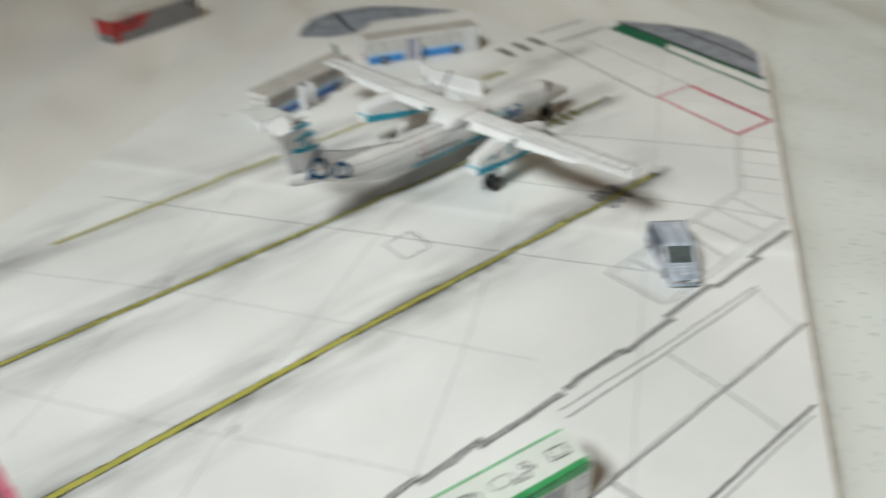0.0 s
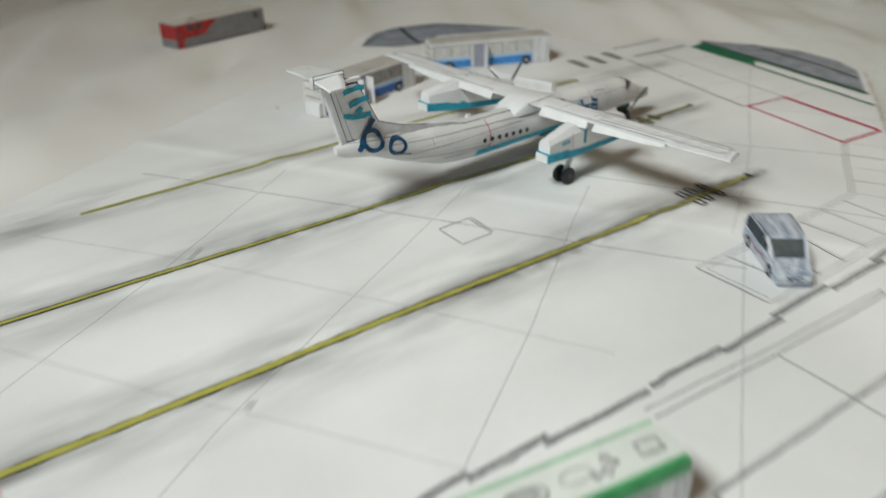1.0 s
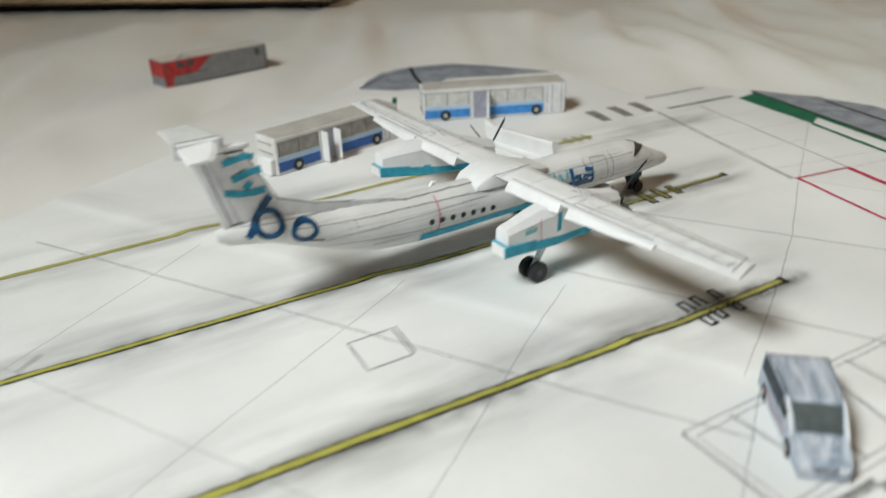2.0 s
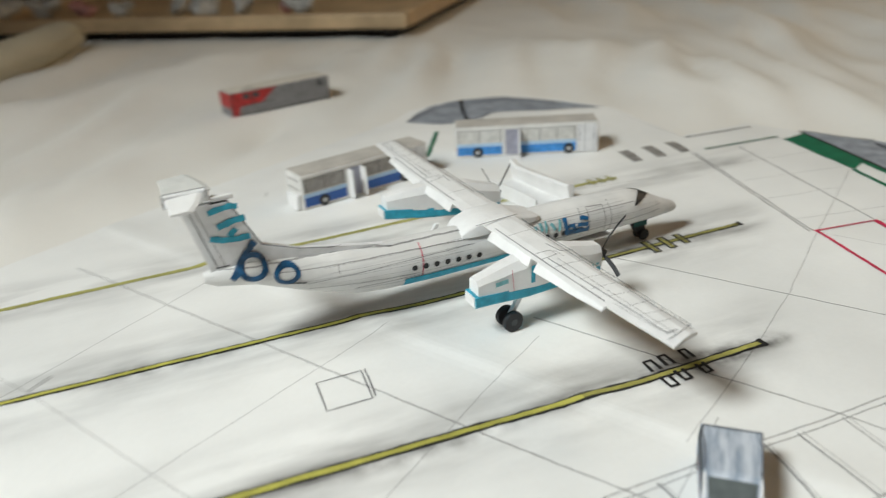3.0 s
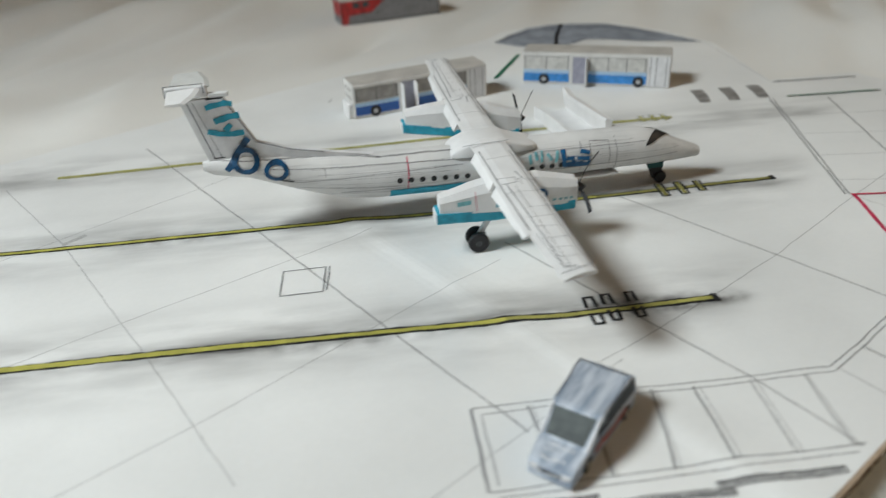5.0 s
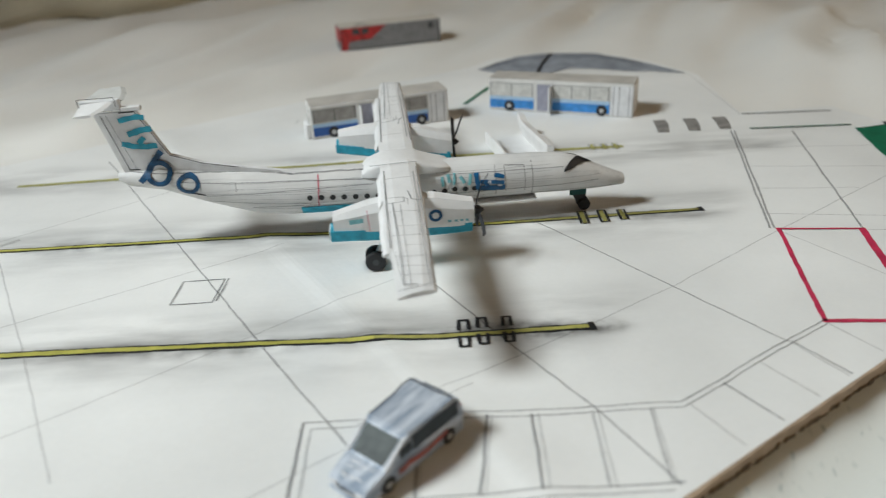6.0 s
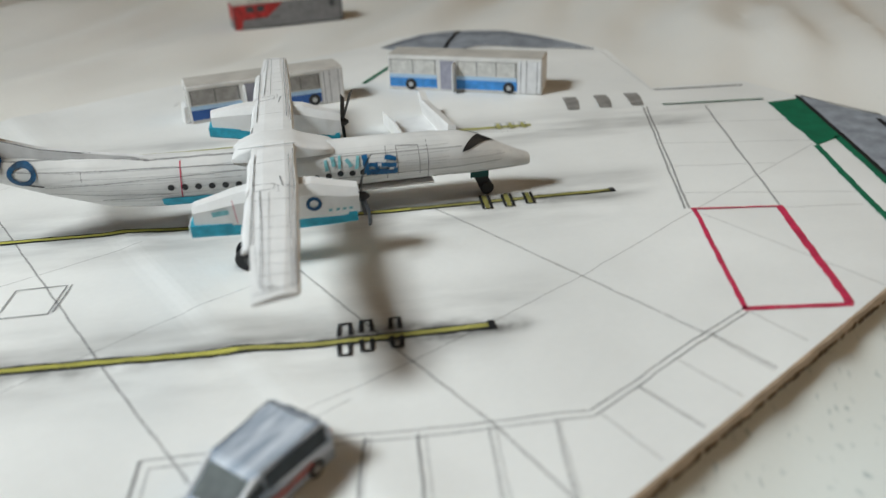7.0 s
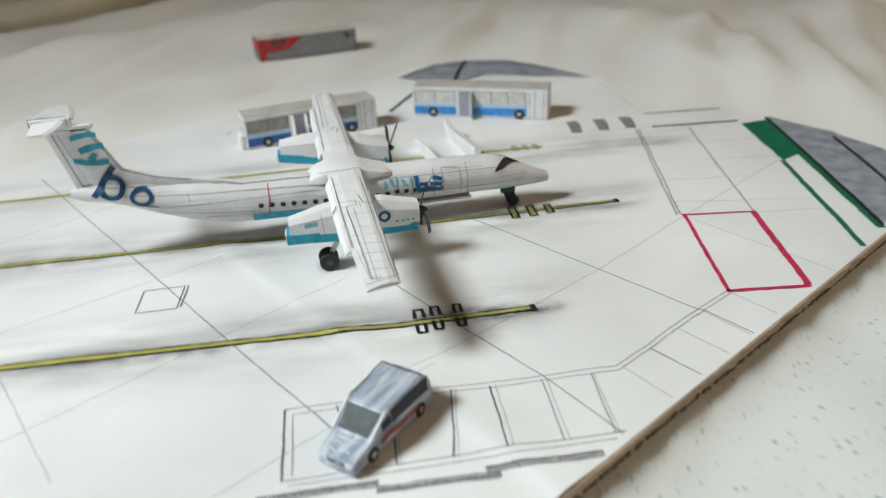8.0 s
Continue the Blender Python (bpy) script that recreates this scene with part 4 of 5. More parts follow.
for k, (pts, w, m) in enumerate((([(1.0, 1.40), (3.9, 1.34)], 0.018, GRAPHITE), ([(0.9, 0.93), (4.8, 0.90)], 0.018, GRAPHITE), ([(1.0, 1.22), (4.9, 1.02)], 0.014, GRAPHITE_FAINT), ([(3.1, 0.72), (5.2, 0.66)], 0.02, GRAPHITE),
                    ([(2.45, 0.86), (2.45, 1.48), (2.93, 1.46), (2.93, 0.84)], 0.022, GRAPHITE), ([(3.12, 0.7), (3.12, 1.52)], 0.022, GRAPHITE), ([(2.22, 1.5), (2.22, 0.8)], 0.02, GRAPHITE), ([(-1.35, 1.5), (-1.35, 1.3), (-1.15, 1.3), (-1.15, 1.5)], 0.014, GRAPHITE_FAINT))):
    part("panel_line", ribbon(pts, w, flank, 0.12, 0.003, seed=k + 20), m, plane)
for k in range(8):
    z = 1.50 - 0.125 * k
    part("pencil_ruling", ribbon([(-4.2 + 0.12 * k, z + 0.10), (-2.4, z), (-0.8, z - 0.02)], 0.013, flank, 0.12, 0.003, seed=k + 70), GRAPHITE_FAINT, plane)
    part("pencil_ruling", ribbon([(0.8, z - 0.06), (3.6, z - 0.08)], 0.013, flank, 0.12, 0.003, seed=k + 90), GRAPHITE_FAINT, plane)
part("red_line", ribbon([(-1.99, 1.60), (-2.0, 1.3), (-2.05, 0.80)], 0.024, flank, 0.06), RED, plane, "thin red pen line")
for x, z in [(-2.22 + 0.268 * i, 1.14 - 0.015 * i) for i in range(7)] + [(0.72, 1.01), (0.97, 1.02), (1.22, 1.05), (1.47, 1.03), (1.70, 1.03)]:
    part("cabin_window", disc(skin(0.016), x, z, 0.068), INK, plane)
part("belly_stripe", ribbon([(-2.46, 0.765), (-1.0, 0.74), (1.1, 0.73)], 0.27, skin(0.02), 0.12, across=4), TEAL, plane, "teal marker stripe")
part("belly_flap", box(0.2, 3.25, -0.40, 0.42, 0.535, 0.585, 0.02), CARD_WHITE, plane)
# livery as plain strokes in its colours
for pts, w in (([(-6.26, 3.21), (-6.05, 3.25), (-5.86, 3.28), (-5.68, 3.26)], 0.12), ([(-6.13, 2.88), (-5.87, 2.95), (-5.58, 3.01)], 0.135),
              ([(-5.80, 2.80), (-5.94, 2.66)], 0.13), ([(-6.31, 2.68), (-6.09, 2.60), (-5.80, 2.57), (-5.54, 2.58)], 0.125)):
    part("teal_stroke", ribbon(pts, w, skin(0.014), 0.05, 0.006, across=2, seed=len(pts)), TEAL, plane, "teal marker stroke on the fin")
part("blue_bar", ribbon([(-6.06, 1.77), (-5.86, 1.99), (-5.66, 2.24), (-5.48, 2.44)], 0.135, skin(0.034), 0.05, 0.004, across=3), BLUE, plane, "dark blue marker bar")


def oval(cx, cz, rx, rz, n=18):
    return [(cx + rx * math.cos(i * math.tau / n), cz + rz * math.sin(i * math.tau / n)) for i in range(n)]


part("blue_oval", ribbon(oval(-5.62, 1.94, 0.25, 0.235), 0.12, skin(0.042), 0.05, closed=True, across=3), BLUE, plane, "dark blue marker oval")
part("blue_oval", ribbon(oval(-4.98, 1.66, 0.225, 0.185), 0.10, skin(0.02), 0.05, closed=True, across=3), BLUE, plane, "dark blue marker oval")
part("ink_line", ribbon([(-4.95, 1.44), (-4.62, 1.38)], 0.03, skin(0.014), 0.08), INK, plane)
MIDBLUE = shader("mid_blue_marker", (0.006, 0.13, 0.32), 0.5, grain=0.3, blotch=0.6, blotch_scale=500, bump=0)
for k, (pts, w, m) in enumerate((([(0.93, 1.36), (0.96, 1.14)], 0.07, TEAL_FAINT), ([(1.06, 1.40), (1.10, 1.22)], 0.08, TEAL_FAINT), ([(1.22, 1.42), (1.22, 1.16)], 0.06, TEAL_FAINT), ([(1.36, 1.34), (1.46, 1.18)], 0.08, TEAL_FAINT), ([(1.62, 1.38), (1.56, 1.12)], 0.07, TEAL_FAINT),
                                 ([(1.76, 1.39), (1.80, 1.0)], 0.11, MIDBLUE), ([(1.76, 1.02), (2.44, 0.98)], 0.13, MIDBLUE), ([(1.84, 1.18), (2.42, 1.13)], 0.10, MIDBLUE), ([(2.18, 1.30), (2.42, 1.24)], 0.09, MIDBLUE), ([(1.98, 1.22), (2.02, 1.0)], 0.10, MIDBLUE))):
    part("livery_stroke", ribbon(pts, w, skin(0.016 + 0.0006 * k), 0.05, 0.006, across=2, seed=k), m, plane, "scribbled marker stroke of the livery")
part("pale_fleck", ribbon([(2.02, 1.16), (2.10, 1.17)], 0.06, skin(0.022), 0.05), CARD_GREY, plane)
part("pale_fleck", ribbon([(2.26, 1.06), (2.36, 1.05)], 0.05, skin(0.022), 0.05), CARD_GREY, plane)
wrap = bmesh.new()
rows = []
for i in range(17):
    a = 20 + 140 * i / 16
    k = min(a - 20, 160 - a) / 70  # 0 at the sides, 1 on the crown
    back, front = 3.88 + 0.46 * k ** 1.1, 3.92 + 0.78 * k ** 0.75
    row = []
    for q in range(5):
        x = back + (front - back) * q / 4
        zc, hw, hz = station(x)
        row.append(wrap.verts.new((x, -(hw + 0.014) * math.cos(radians(a)), zc + (hz + 0.014) * math.sin(radians(a)))))
    rows.append(row)
for r, q in zip(rows, rows[1:]):
    for i in range(4):
        wrap.faces.new((r[i], r[i + 1], q[i + 1], q[i]))
part("windscreen", wrap, INK, plane, "black inked windscreen")


def wing_half(sgn):
    """One wing panel: thick folded card with a blunt leading edge."""
    rings = []
    for y, te, le, zt in ((0.35, -0.52, 0.36, 1.80), (2.6, -0.50, 0.36, 1.80), (4.95, -0.44, 0.34, 1.82), (6.62, -0.36, 0.30, 1.84)):
        th = 0.17 if y < 4 else 0.10 if y < 6 else 0.05
        prof = ((te, 0.0), (te + 0.25, 0.045), (le - 0.22, 0.05), (le - 0.04, 0.01), (le, -th * 0.5), (le - 0.06, -th), (te + 0.2, -th * 0.8), (te, -0.03))
        slant = 0.26 if y > 6 else 0.0  # the tip is cut at a slant
        rings.append([(x, sgn * (y - slant * (x - te)), zt + dz) for x, dz in prof])
    return loft(rings)


def wing_top(sgn, lift=0.018):
    def put(p):
        return (p.x, sgn * p.y, 1.80 + 0.045 + 0.04 * max(0.0, (p.y - 2.6) / 4.0) + lift - 0.03 * max(0.0, -0.28 - p.x) / 0.2)
    return put


for sgn in (-1, 1):
    part("wing", crumple(wing_half(sgn), 0.014, 1.6, 4, sgn * 2.0), CARD_WHITE, plane, "white folded card wing")
    for y0, y1, d0, d1 in ((0.98, 2.62, 0.21, 0.17), (2.86, 5.02, 0.19, 0.05)):
        ring = [[(x, sgn * y, z) for x, z in ((-0.44, 1.828), (-0.51, 1.808), (-0.53 - d * 0.2, 1.80 - d * 0.55), (-0.55 - d * 0.3, 1.80 - d), (-0.53 - d * 0.25, 1.785 - d), (-0.46, 1.76))] for y, d in ((y0, d0), ((y0 + y1) / 2, (d0 + d1) / 2), (y1, d1))]
        part("flap", crumple(loft(ring), 0.022, 2.6, 3, y0), CARD_WHITE, plane, "bright white paper flap bent down")
    for k, (pts, w) in enumerate((([(-0.44, 1.0), (-0.40, 4.9)], 0.02), ([(-0.30, 2.9), (-0.22, 6.3)], 0.02), ([(0.22, 1.2), (0.20, 6.4)], 0.016), ([(-0.33, 5.05), (-0.26, 6.2)], 0.014), ([(-0.24, 6.30), (-0.02, 6.30)], 0.025),
                     ([(-0.45, 2.55), (-0.05, 2.60), (-0.05, 2.85), (-0.42, 2.86)], 0.02), ([(0.05, 2.3), (0.10, 2.75), (0.34, 2.85)], 0.02), ([(-0.30, 4.0), (0.3, 4.05)], 0.014), ([(-0.28, 4.8), (0.3, 4.9)], 0.014), ([(-0.25, 5.6), (0.28, 5.7)], 0.014), ([(-0.33, 6.46), (0.27, 6.31)], 0.02), ([(0.31, 0.9), (0.30, 3.4), (0.27, 6.3)], 0.018), ([(-0.14, 3.0), (-0.12, 6.36)], 0.016), ([(-0.40, 3.3), (0.3, 3.36)], 0.014), ([(-0.34, 4.4), (0.3, 4.46)], 0.013), ([(-0.32, 5.25), (0.29, 5.3)], 0.014), ([(-0.28, 5.95), (0.28, 5.98)], 0.014), ([(-0.44, 1.5), (0.32, 1.5)], 0.013), ([(-0.1, 2.62), (0.02, 2.72), (0.02, 3.0)], 0.016))):
        part("panel_line", ribbon(pts, w, wing_top(sgn), 0.3, 0.004, seed=k + 40), GRAPHITE_DARK if k in (0, 1, 2, 4, 5, 6, 10, 11) else GRAPHITE, plane)
rings = []
for x, hw, zt in ((-0.95, 0.40, 1.58), (-0.82, 0.45, 1.71), (-0.60, 0.47, 1.80), (-0.42, 0.48, 1.862), (0.30, 0.48, 1.864), (0.45, 0.48, 1.78), (0.70, 0.47, 1.69), (0.95, 0.44, 1.63), (1.08, 0.40, 1.59), (1.15, 0.33, 1.54)):
    rings.append([(x, hw * math.copysign(abs(math.cos(a)) ** 0.45, math.cos(a)), 1.48 + (zt - 1.48) * max(0, math.sin(a)) ** 0.28) for a in [i * math.pi / 12 for i in range(13)]])
part("wing_fairing", loft(rings), CARD_WHITE, plane, "white paper saddle over the wing joint", smooth=True)
part("ink_line", ribbon([(-0.75, 0.70), (0.36, 0.62)], 0.03, lambda p: (p.x, -p.y, 1.872)), GRAPHITE_DARK, plane)


def nacelle(sgn):
    y = sgn * 2.15
    skew = 0.0 if sgn < 0 else 1.0
    upper = []
    for x, z0, z1, w in ((-1.60, 1.08, 1.42, 0.20), (-0.9, 1.04, 1.60, 0.26), (-0.3, 1.00, 1.70, 0.28), (0.6, 1.00, 1.66, 0.28), (1.1, 0.98, 1.54, 0.26), (1.45, 0.98, 1.48, 0.22)):
        k = skew * (1.45 - x) / 3.1
        upper.append([(x, y + 0.15 * skew + 0.55 * k + dy * w, z0 + 0.20 * k + dz * (z1 - z0)) for dy, dz in ((-1, 0), (-1, 0.7), (-0.6, 1), (0.6, 1), (1, 0.7), (1, 0))])
    part("nacelle", crumple(loft(upper), 0.012, 2.2, 2, sgn), CARD_WHITE, plane, "white folded paper engine nacelle")
    lower = []
    for x, z0, z1, w in ((-1.68, 0.84, 1.09, 0.24), (-0.4, 0.78, 1.06, 0.27), (1.40, 0.80, 1.02, 0.24)):
        k = skew * (1.45 - x) / 3.1
        lower.append([(x, y + 0.15 * skew + 0.55 * k + dy * w, z0 + 0.20 * k + dz * (z1 - z0)) for dy, dz in ((-0.85, 0), (-1, 0.2), (-1, 1), (1, 1), (1, 0.2), (0.85, 0))])
    part("lower_cowling", crumple(loft(lower), 0.012, 2.2, 2, sgn * 3), TEAL, plane, "teal marker lower cowling")
    part("cowling_end", box(-1.71, -1.675, y + 0.70 * skew - 0.20, y + 0.70 * skew + 0.20, 0.86 + 0.2 * skew, 1.08 + 0.2 * skew), CARD_WHITE, plane)
    side = lambda p: (p.x, y + (-0.296 if sgn < 0 else 0.296), p.y)
    if sgn < 0:
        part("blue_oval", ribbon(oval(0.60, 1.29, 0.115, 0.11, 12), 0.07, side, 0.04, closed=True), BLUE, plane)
        for x in (0.86, 1.0, 1.12, 1.24):
            part("teal_bar", ribbon([(x, 1.13), (x + 0.07, 1.13)], 0.05, side), TEAL_FAINT, plane)
        part("teal_bar", ribbon([(-0.36, 1.12), (-0.34, 1.52)], 0.10, side, 0.1), TEAL, plane, "teal marker slip by the wing")
        part("pale_teal_patch", ribbon([(-1.25, 1.30), (-0.95, 1.32)], 0.10, lambda p: (p.x, y - 0.296, p.y)), TEAL_FAINT, plane)
        part("red_line", ribbon([(-0.82, 1.05), (-0.86, 1.55)], 0.012, lambda p: (p.x, y - 0.30, p.y)), PINK, plane)


def blade(hub, tip, wide, bow):
    """A narrow black paper blade from the hub to its tip, bowed a little on the way."""
    own = bmesh.new()
    hub, tip = Vector(hub), Vector(tip)
    side = tip.cross(Vector((1, 0, 0))).normalized()
    rows = []
    for i in range(9):
        k = i / 8
        p = hub + tip * k + Vector((bow, 0, 0)) * 4 * k * (1 - k)
        w = 0.012 + wide * min(1, k * 3)
        wv = side * w * 0.82 + Vector((w * 0.56, 0, 0))
        rows.append([own.verts.new(p - wv), own.verts.new(p + wv), own.verts.new(p + wv + Vector((0.02, 0, 0))), own.verts.new(p - wv + Vector((0.02, 0, 0)))])
    for a, b in zip(rows, rows[1:]):
        for i in range(4):
            own.faces.new((a[i], a[(i + 1) % 4], b[(i + 1) % 4], b[i]))
    own.faces.new(rows[0][::-1])
    own.faces.new(rows[-1])
    bmesh.ops.recalc_face_normals(own, faces=own.faces)
    return own


for sgn in (-1, 1):
    nacelle(sgn)
    hub = (1.50, -2.24, 1.25) if sgn < 0 else (1.50, 2.44, 1.18)
    prop = part("propeller", loft([[(hub[0] + dx, hub[1] + r * math.cos(i * math.tau / 10), hub[2] + r * math.sin(i * math.tau / 10)) for i in range(10)] for dx, r in ((-0.06, 0.11), (0.08, 0.09), (0.16, 0.03))]), RUBBER, plane, "black paper propeller")
    near_blades = (((0.19, -0.53, 1.02), 0.02, -0.07), ((0.06, 0.50, -0.62), 0.042, 0.0), ((0.08, -0.55, -0.36), 0.032, 0.04))
    far_blades = (((0.10, 0.95, 0.36), 0.058, 0.0), ((0.24, -0.36, 0.84), 0.055, 0.0), ((0.02, -0.15, -0.52), 0.034, 0.0))
    for tip, wide, bow in near_blades if sgn < 0 else far_blades:
        part("blade", blade(hub, tip, wide, bow), RUBBER, prop)
    y = sgn * 2.15
    strut = loft([[(x + dx, y + dy, z) for dx, dy in ((-0.06, -0.05), (0.06, -0.05), (0.06, 0.05), (-0.06, 0.05))] for x, z in ((-0.45, 0.82), (-0.78, 0.27))])
    part("gear_leg", strut, CARD_WHITE, plane, "white paper landing gear leg")
    for dy in (-0.15, 0.15):
        tyre = part("wheel", wheel(0.235, 0.14, centre=(-0.78, y + dy, 0.24)), RUBBER, plane, "black card wheel")
        part("hub", wheel(0.08, 0.155, centre=(-0.78, y + dy, 0.24), sides=12), GLASS_DARK, tyre)
leg = loft([[(x + dx, dy, z) for dx, dy in ((-w, -0.10), (w, -0.10), (w, 0.10), (-w, 0.10))] for x, z, w in ((4.34, 0.60, 0.19), (4.42, 0.34, 0.15), (4.50, 0.12, 0.12))])
part("nose_gear_leg", leg, RUBBER, plane, "black card nose gear leg")
part("nose_gear_door", box(4.12, 4.54, -0.20, -0.17, 0.46, 0.66, 0.01), shader("dark_green_card", (0.012, 0.085, 0.08)), plane, "dark green paper gear door")
for dy in (-0.11, 0.11):
    part("nose_wheel", wheel(0.155, 0.11, centre=(4.52, dy, 0.158)), RUBBER, plane)

# ---- folded paper ramp behind the aeroplane ----
ramp = thing("paper_ramp", "white folded paper channel standing on the board", "paper ramp", -0.45, 9.25, 0, 0)
part("channel_floor", slab([(-0.75, 1.3), (0.45, 1.9), (0.95, -0.9), (-0.35, -1.15)], 0.012, 0.03), CARD_WHITE, ramp)
part("channel_wall", loft([[(x + dx, y, z) for dx, z in ((-0.03, 0.03), (0.03, 0.03), (0.03, h), (-0.03, h))] for x, y, h in ((-0.82, 1.25, 0.42), (-0.60, 0.1, 0.5), (-0.40, -1.15, 0.48))]), CARD_WHITE, ramp)
part("channel_wall", loft([[(x + dx, y, z) for dx, z in ((-0.05, 0.03), (0.02, 0.03), (0.08, h), (-0.13, h + 0.05), (-0.15, h - 0.05))] for x, y, h in ((0.40, 2.0, 0.68), (0.46, 1.6, 0.52), (0.66, 0.4, 0.56), (0.92, -0.9, 0.58))]), CARD_WHITE, ramp, "white wall with a folded lip")


# ---- buses ----
def face_rect(x0, x1, z0, z1, y=-0.008):
    own = bmesh.new()
    own.faces.new([own.verts.new((x, y, z)) for x, z in ((x0, z0), (x1, z0), (x1, z1), (x0, z1))])
    return own


def bus_shell(L, W, H, parent, body, roof, tail=0.0):
    part("body", box(-tail, L, 0, W, 0.0, H - 0.02, 0.05), body, parent, "folded card body")
    part("roof", box(0.03 - tail, L - 0.03, 0.03, W - 0.03, H - 0.04, H, 0.015), roof, parent)


def bus_wheel(x, r, parent, z=None):
    w = part("wheel", wheel(r, 0.05, centre=(x, -0.012, z or r + 0.01)), RUBBER, parent, "inked black wheel")
    part("hub", wheel(r * 0.45, 0.06, centre=(x, -0.014, z or r + 0.01), sides=12), HUB_GREY, w)


def blue_bus(x, y, turn, L, pane, blue, back, label):
    ob = thing("toy_bus", label, "toy bus", x, y, 0, turn, "blue and white paper buses")
    H, W = 1.15, 1.05
    bus_shell(L, W, H, ob, BUS_CARD, BUS_ROOF)
    k = L / 5.07
    d0, d1, e = 1.78 * k, 2.28 * k, 4.28 * k
    for a, b in ((0.06, 1.66 * k), (d1 + 0.03, e)):
        part("blue_band", face_rect(a, b, 0.10, 0.40), blue, ob, "blue marker band")
        part("pale_band", face_rect(a, b, 0.40, 0.52), BUS_PALE, ob)
        part("window_strip", face_rect(a + 0.03, b - 0.02, 0.56, 0.98), pane, ob, "pencil shaded window strip")
        n = 3 if b - a > 1.8 else 2
        for i in range(n + 1):
            xx = a + 0.05 + (b - a - 0.1) * i / n
            part("window_divider", face_rect(xx - 0.012, xx + 0.012, 0.55, 0.99, -0.014), GRAPHITE_DARK, ob)
        part("window_line", face_rect(a + 0.02, b - 0.01, 0.985, 1.0, -0.014), GRAPHITE_DARK, ob)
    part("door", face_rect(d0, d1, 0.06, 1.0), DOOR_GREY, ob, "violet-grey shaded door")
    part("door_leaf", box(d1 - 0.04, d1, -0.34, -0.005, 0.06, 0.98, 0.006), CARD_WHITE, ob, "open white paper door leaf")
    if back:
        part("door_leaf", box(d0 - 0.02, d0 + 0.02, -0.30, -0.005, 0.06, 0.98, 0.006), CARD_WHITE, ob, "open white paper door leaf")
    part("end_panel", face_rect(e + 0.04, L - 0.05, 0.05, 1.06), CARD_GREY, ob)
    for xx in (e + 0.12, e + 0.3, L - 0.16):
        part("pencil_stroke", face_rect(xx - 0.015, xx + 0.015, 0.05, 1.05, -0.014), GRAPHITE, ob)
    bus_wheel(0.78 * k, 0.185, ob)
    bus_wheel(4.02 * k, 0.185, ob)
    # rear end
    for yy in (0.14, W - 0.2):
        part("tail_light", box(-0.012, 0.0, yy, yy + 0.09, 0.22, 0.36), BUS_RED, ob, "small red tail light")
    if back:
        part("rear_flap", crumple(box(-0.17, -0.02, 0.08, 0.8, 0.03, 0.5, 0.03), 0.06, 3.0, 3), CARD_WHITE, ob, "crumpled white paper flap at the rear end")
    part("rear_panel", box(-0.010, 0.0, 0.3, W - 0.3, 0.26, 0.45), PANE_GREY, ob)
    part("rear_window", box(-0.010, 0.0, 0.15, W - 0.15, 0.62, 0.66), PANE_GREY, ob)
    part("rear_window", box(-0.010, 0.0, 0.15, W - 0.15, 0.90, 0.94), PANE_GREY, ob)
    return ob


blue_bus(-0.92, 14.12, -22.0, 5.1, PANE_PALE, BUS_BLUE, False, "white paper bus with bright blue band and pale windows")
blue_bus(-6.95, 11.8, 15.6, 4.75, PANE_GREY, shader("deep_blue_marker", (0.03, 0.12, 0.42), 0.55, grain=0.15, blotch=0.3), True, "white paper bus with deep blue band and grey windows")

bus = thing("toy_bus", "white paper bus with bright green roof edges", "toy bus", -15.36, -5.825, 0, -8.8)
L, W, H = 4.62, 0.86, 1.08
bus_shell(L, W, H, bus, CARD_WHITE, shader("greenish_white_card", (0.80, 0.835, 0.78), 0.6, grain=0.05, blotch=0.12, blotch_scale=120), 0.34)
GREEN_PALE = shader("pale_green_marker", (0.28, 0.60, 0.34), 0.55, grain=0.2, blotch=0.4, blotch_scale=300, bump=0)
part("green_edge", crumple(box(-0.32, L - 0.1, 0.006, 0.125, H - 0.02, H + 0.004), 0.008, 2.0, 5), BUS_GREEN, bus, "bright green marker roof edge")
part("green_edge", crumple(box(-0.32, L - 0.1, W - 0.07, W - 0.01, H - 0.02, H + 0.004), 0.008, 2.0, 5), GREEN_PALE, bus, "pale green marker roof edge")
part("green_edge", face_rect(-0.31, L - 0.1, 0.89, H - 0.015), BUS_GREEN, bus, "bright green marker side band")
part("green_edge", face_rect(-0.31, L - 0.1, 0.85, 0.89), GREEN_PALE, bus)
for i in range(8):
    part("window_pane", face_rect(0.08 + i * 0.48, 0.52 + i * 0.48, 0.42, 0.80), shader("lilac_grey_pencil_pane", (0.45, 0.45, 0.48), 0.6, grain=0.15, blotch=0.3, blotch_scale=500) if i == 0 else bpy.data.materials["lilac_grey_pencil_pane"], bus, "grey shaded window")
    part("window_divider", face_rect(0.53 + i * 0.48, 0.55 + i * 0.48, 0.40, 0.84, -0.013), GRAPHITE_DARK, bus)
part("pencil_stroke", face_rect(0.05, 3.95, 0.40, 0.42, -0.013), GRAPHITE_DARK, bus)
part("pencil_stroke", face_rect(0.05, 3.6, 0.10, 0.12, -0.013), GRAPHITE, bus)
part("pencil_stroke", face_rect(3.97, 4.0, 0.1, 0.84, -0.013), GRAPHITE_DARK, bus)
for z0, z1, x0, x1 in ((0.45, 0.47, 4.3, 4.48), (0.75, 0.77, 4.3, 4.48), (0.45, 0.77, 4.3, 4.32), (0.45, 0.77, 4.46, 4.48)):
    part("pencil_stroke", face_rect(x0, x1, z0, z1, -0.013), GRAPHITE_DARK, bus)
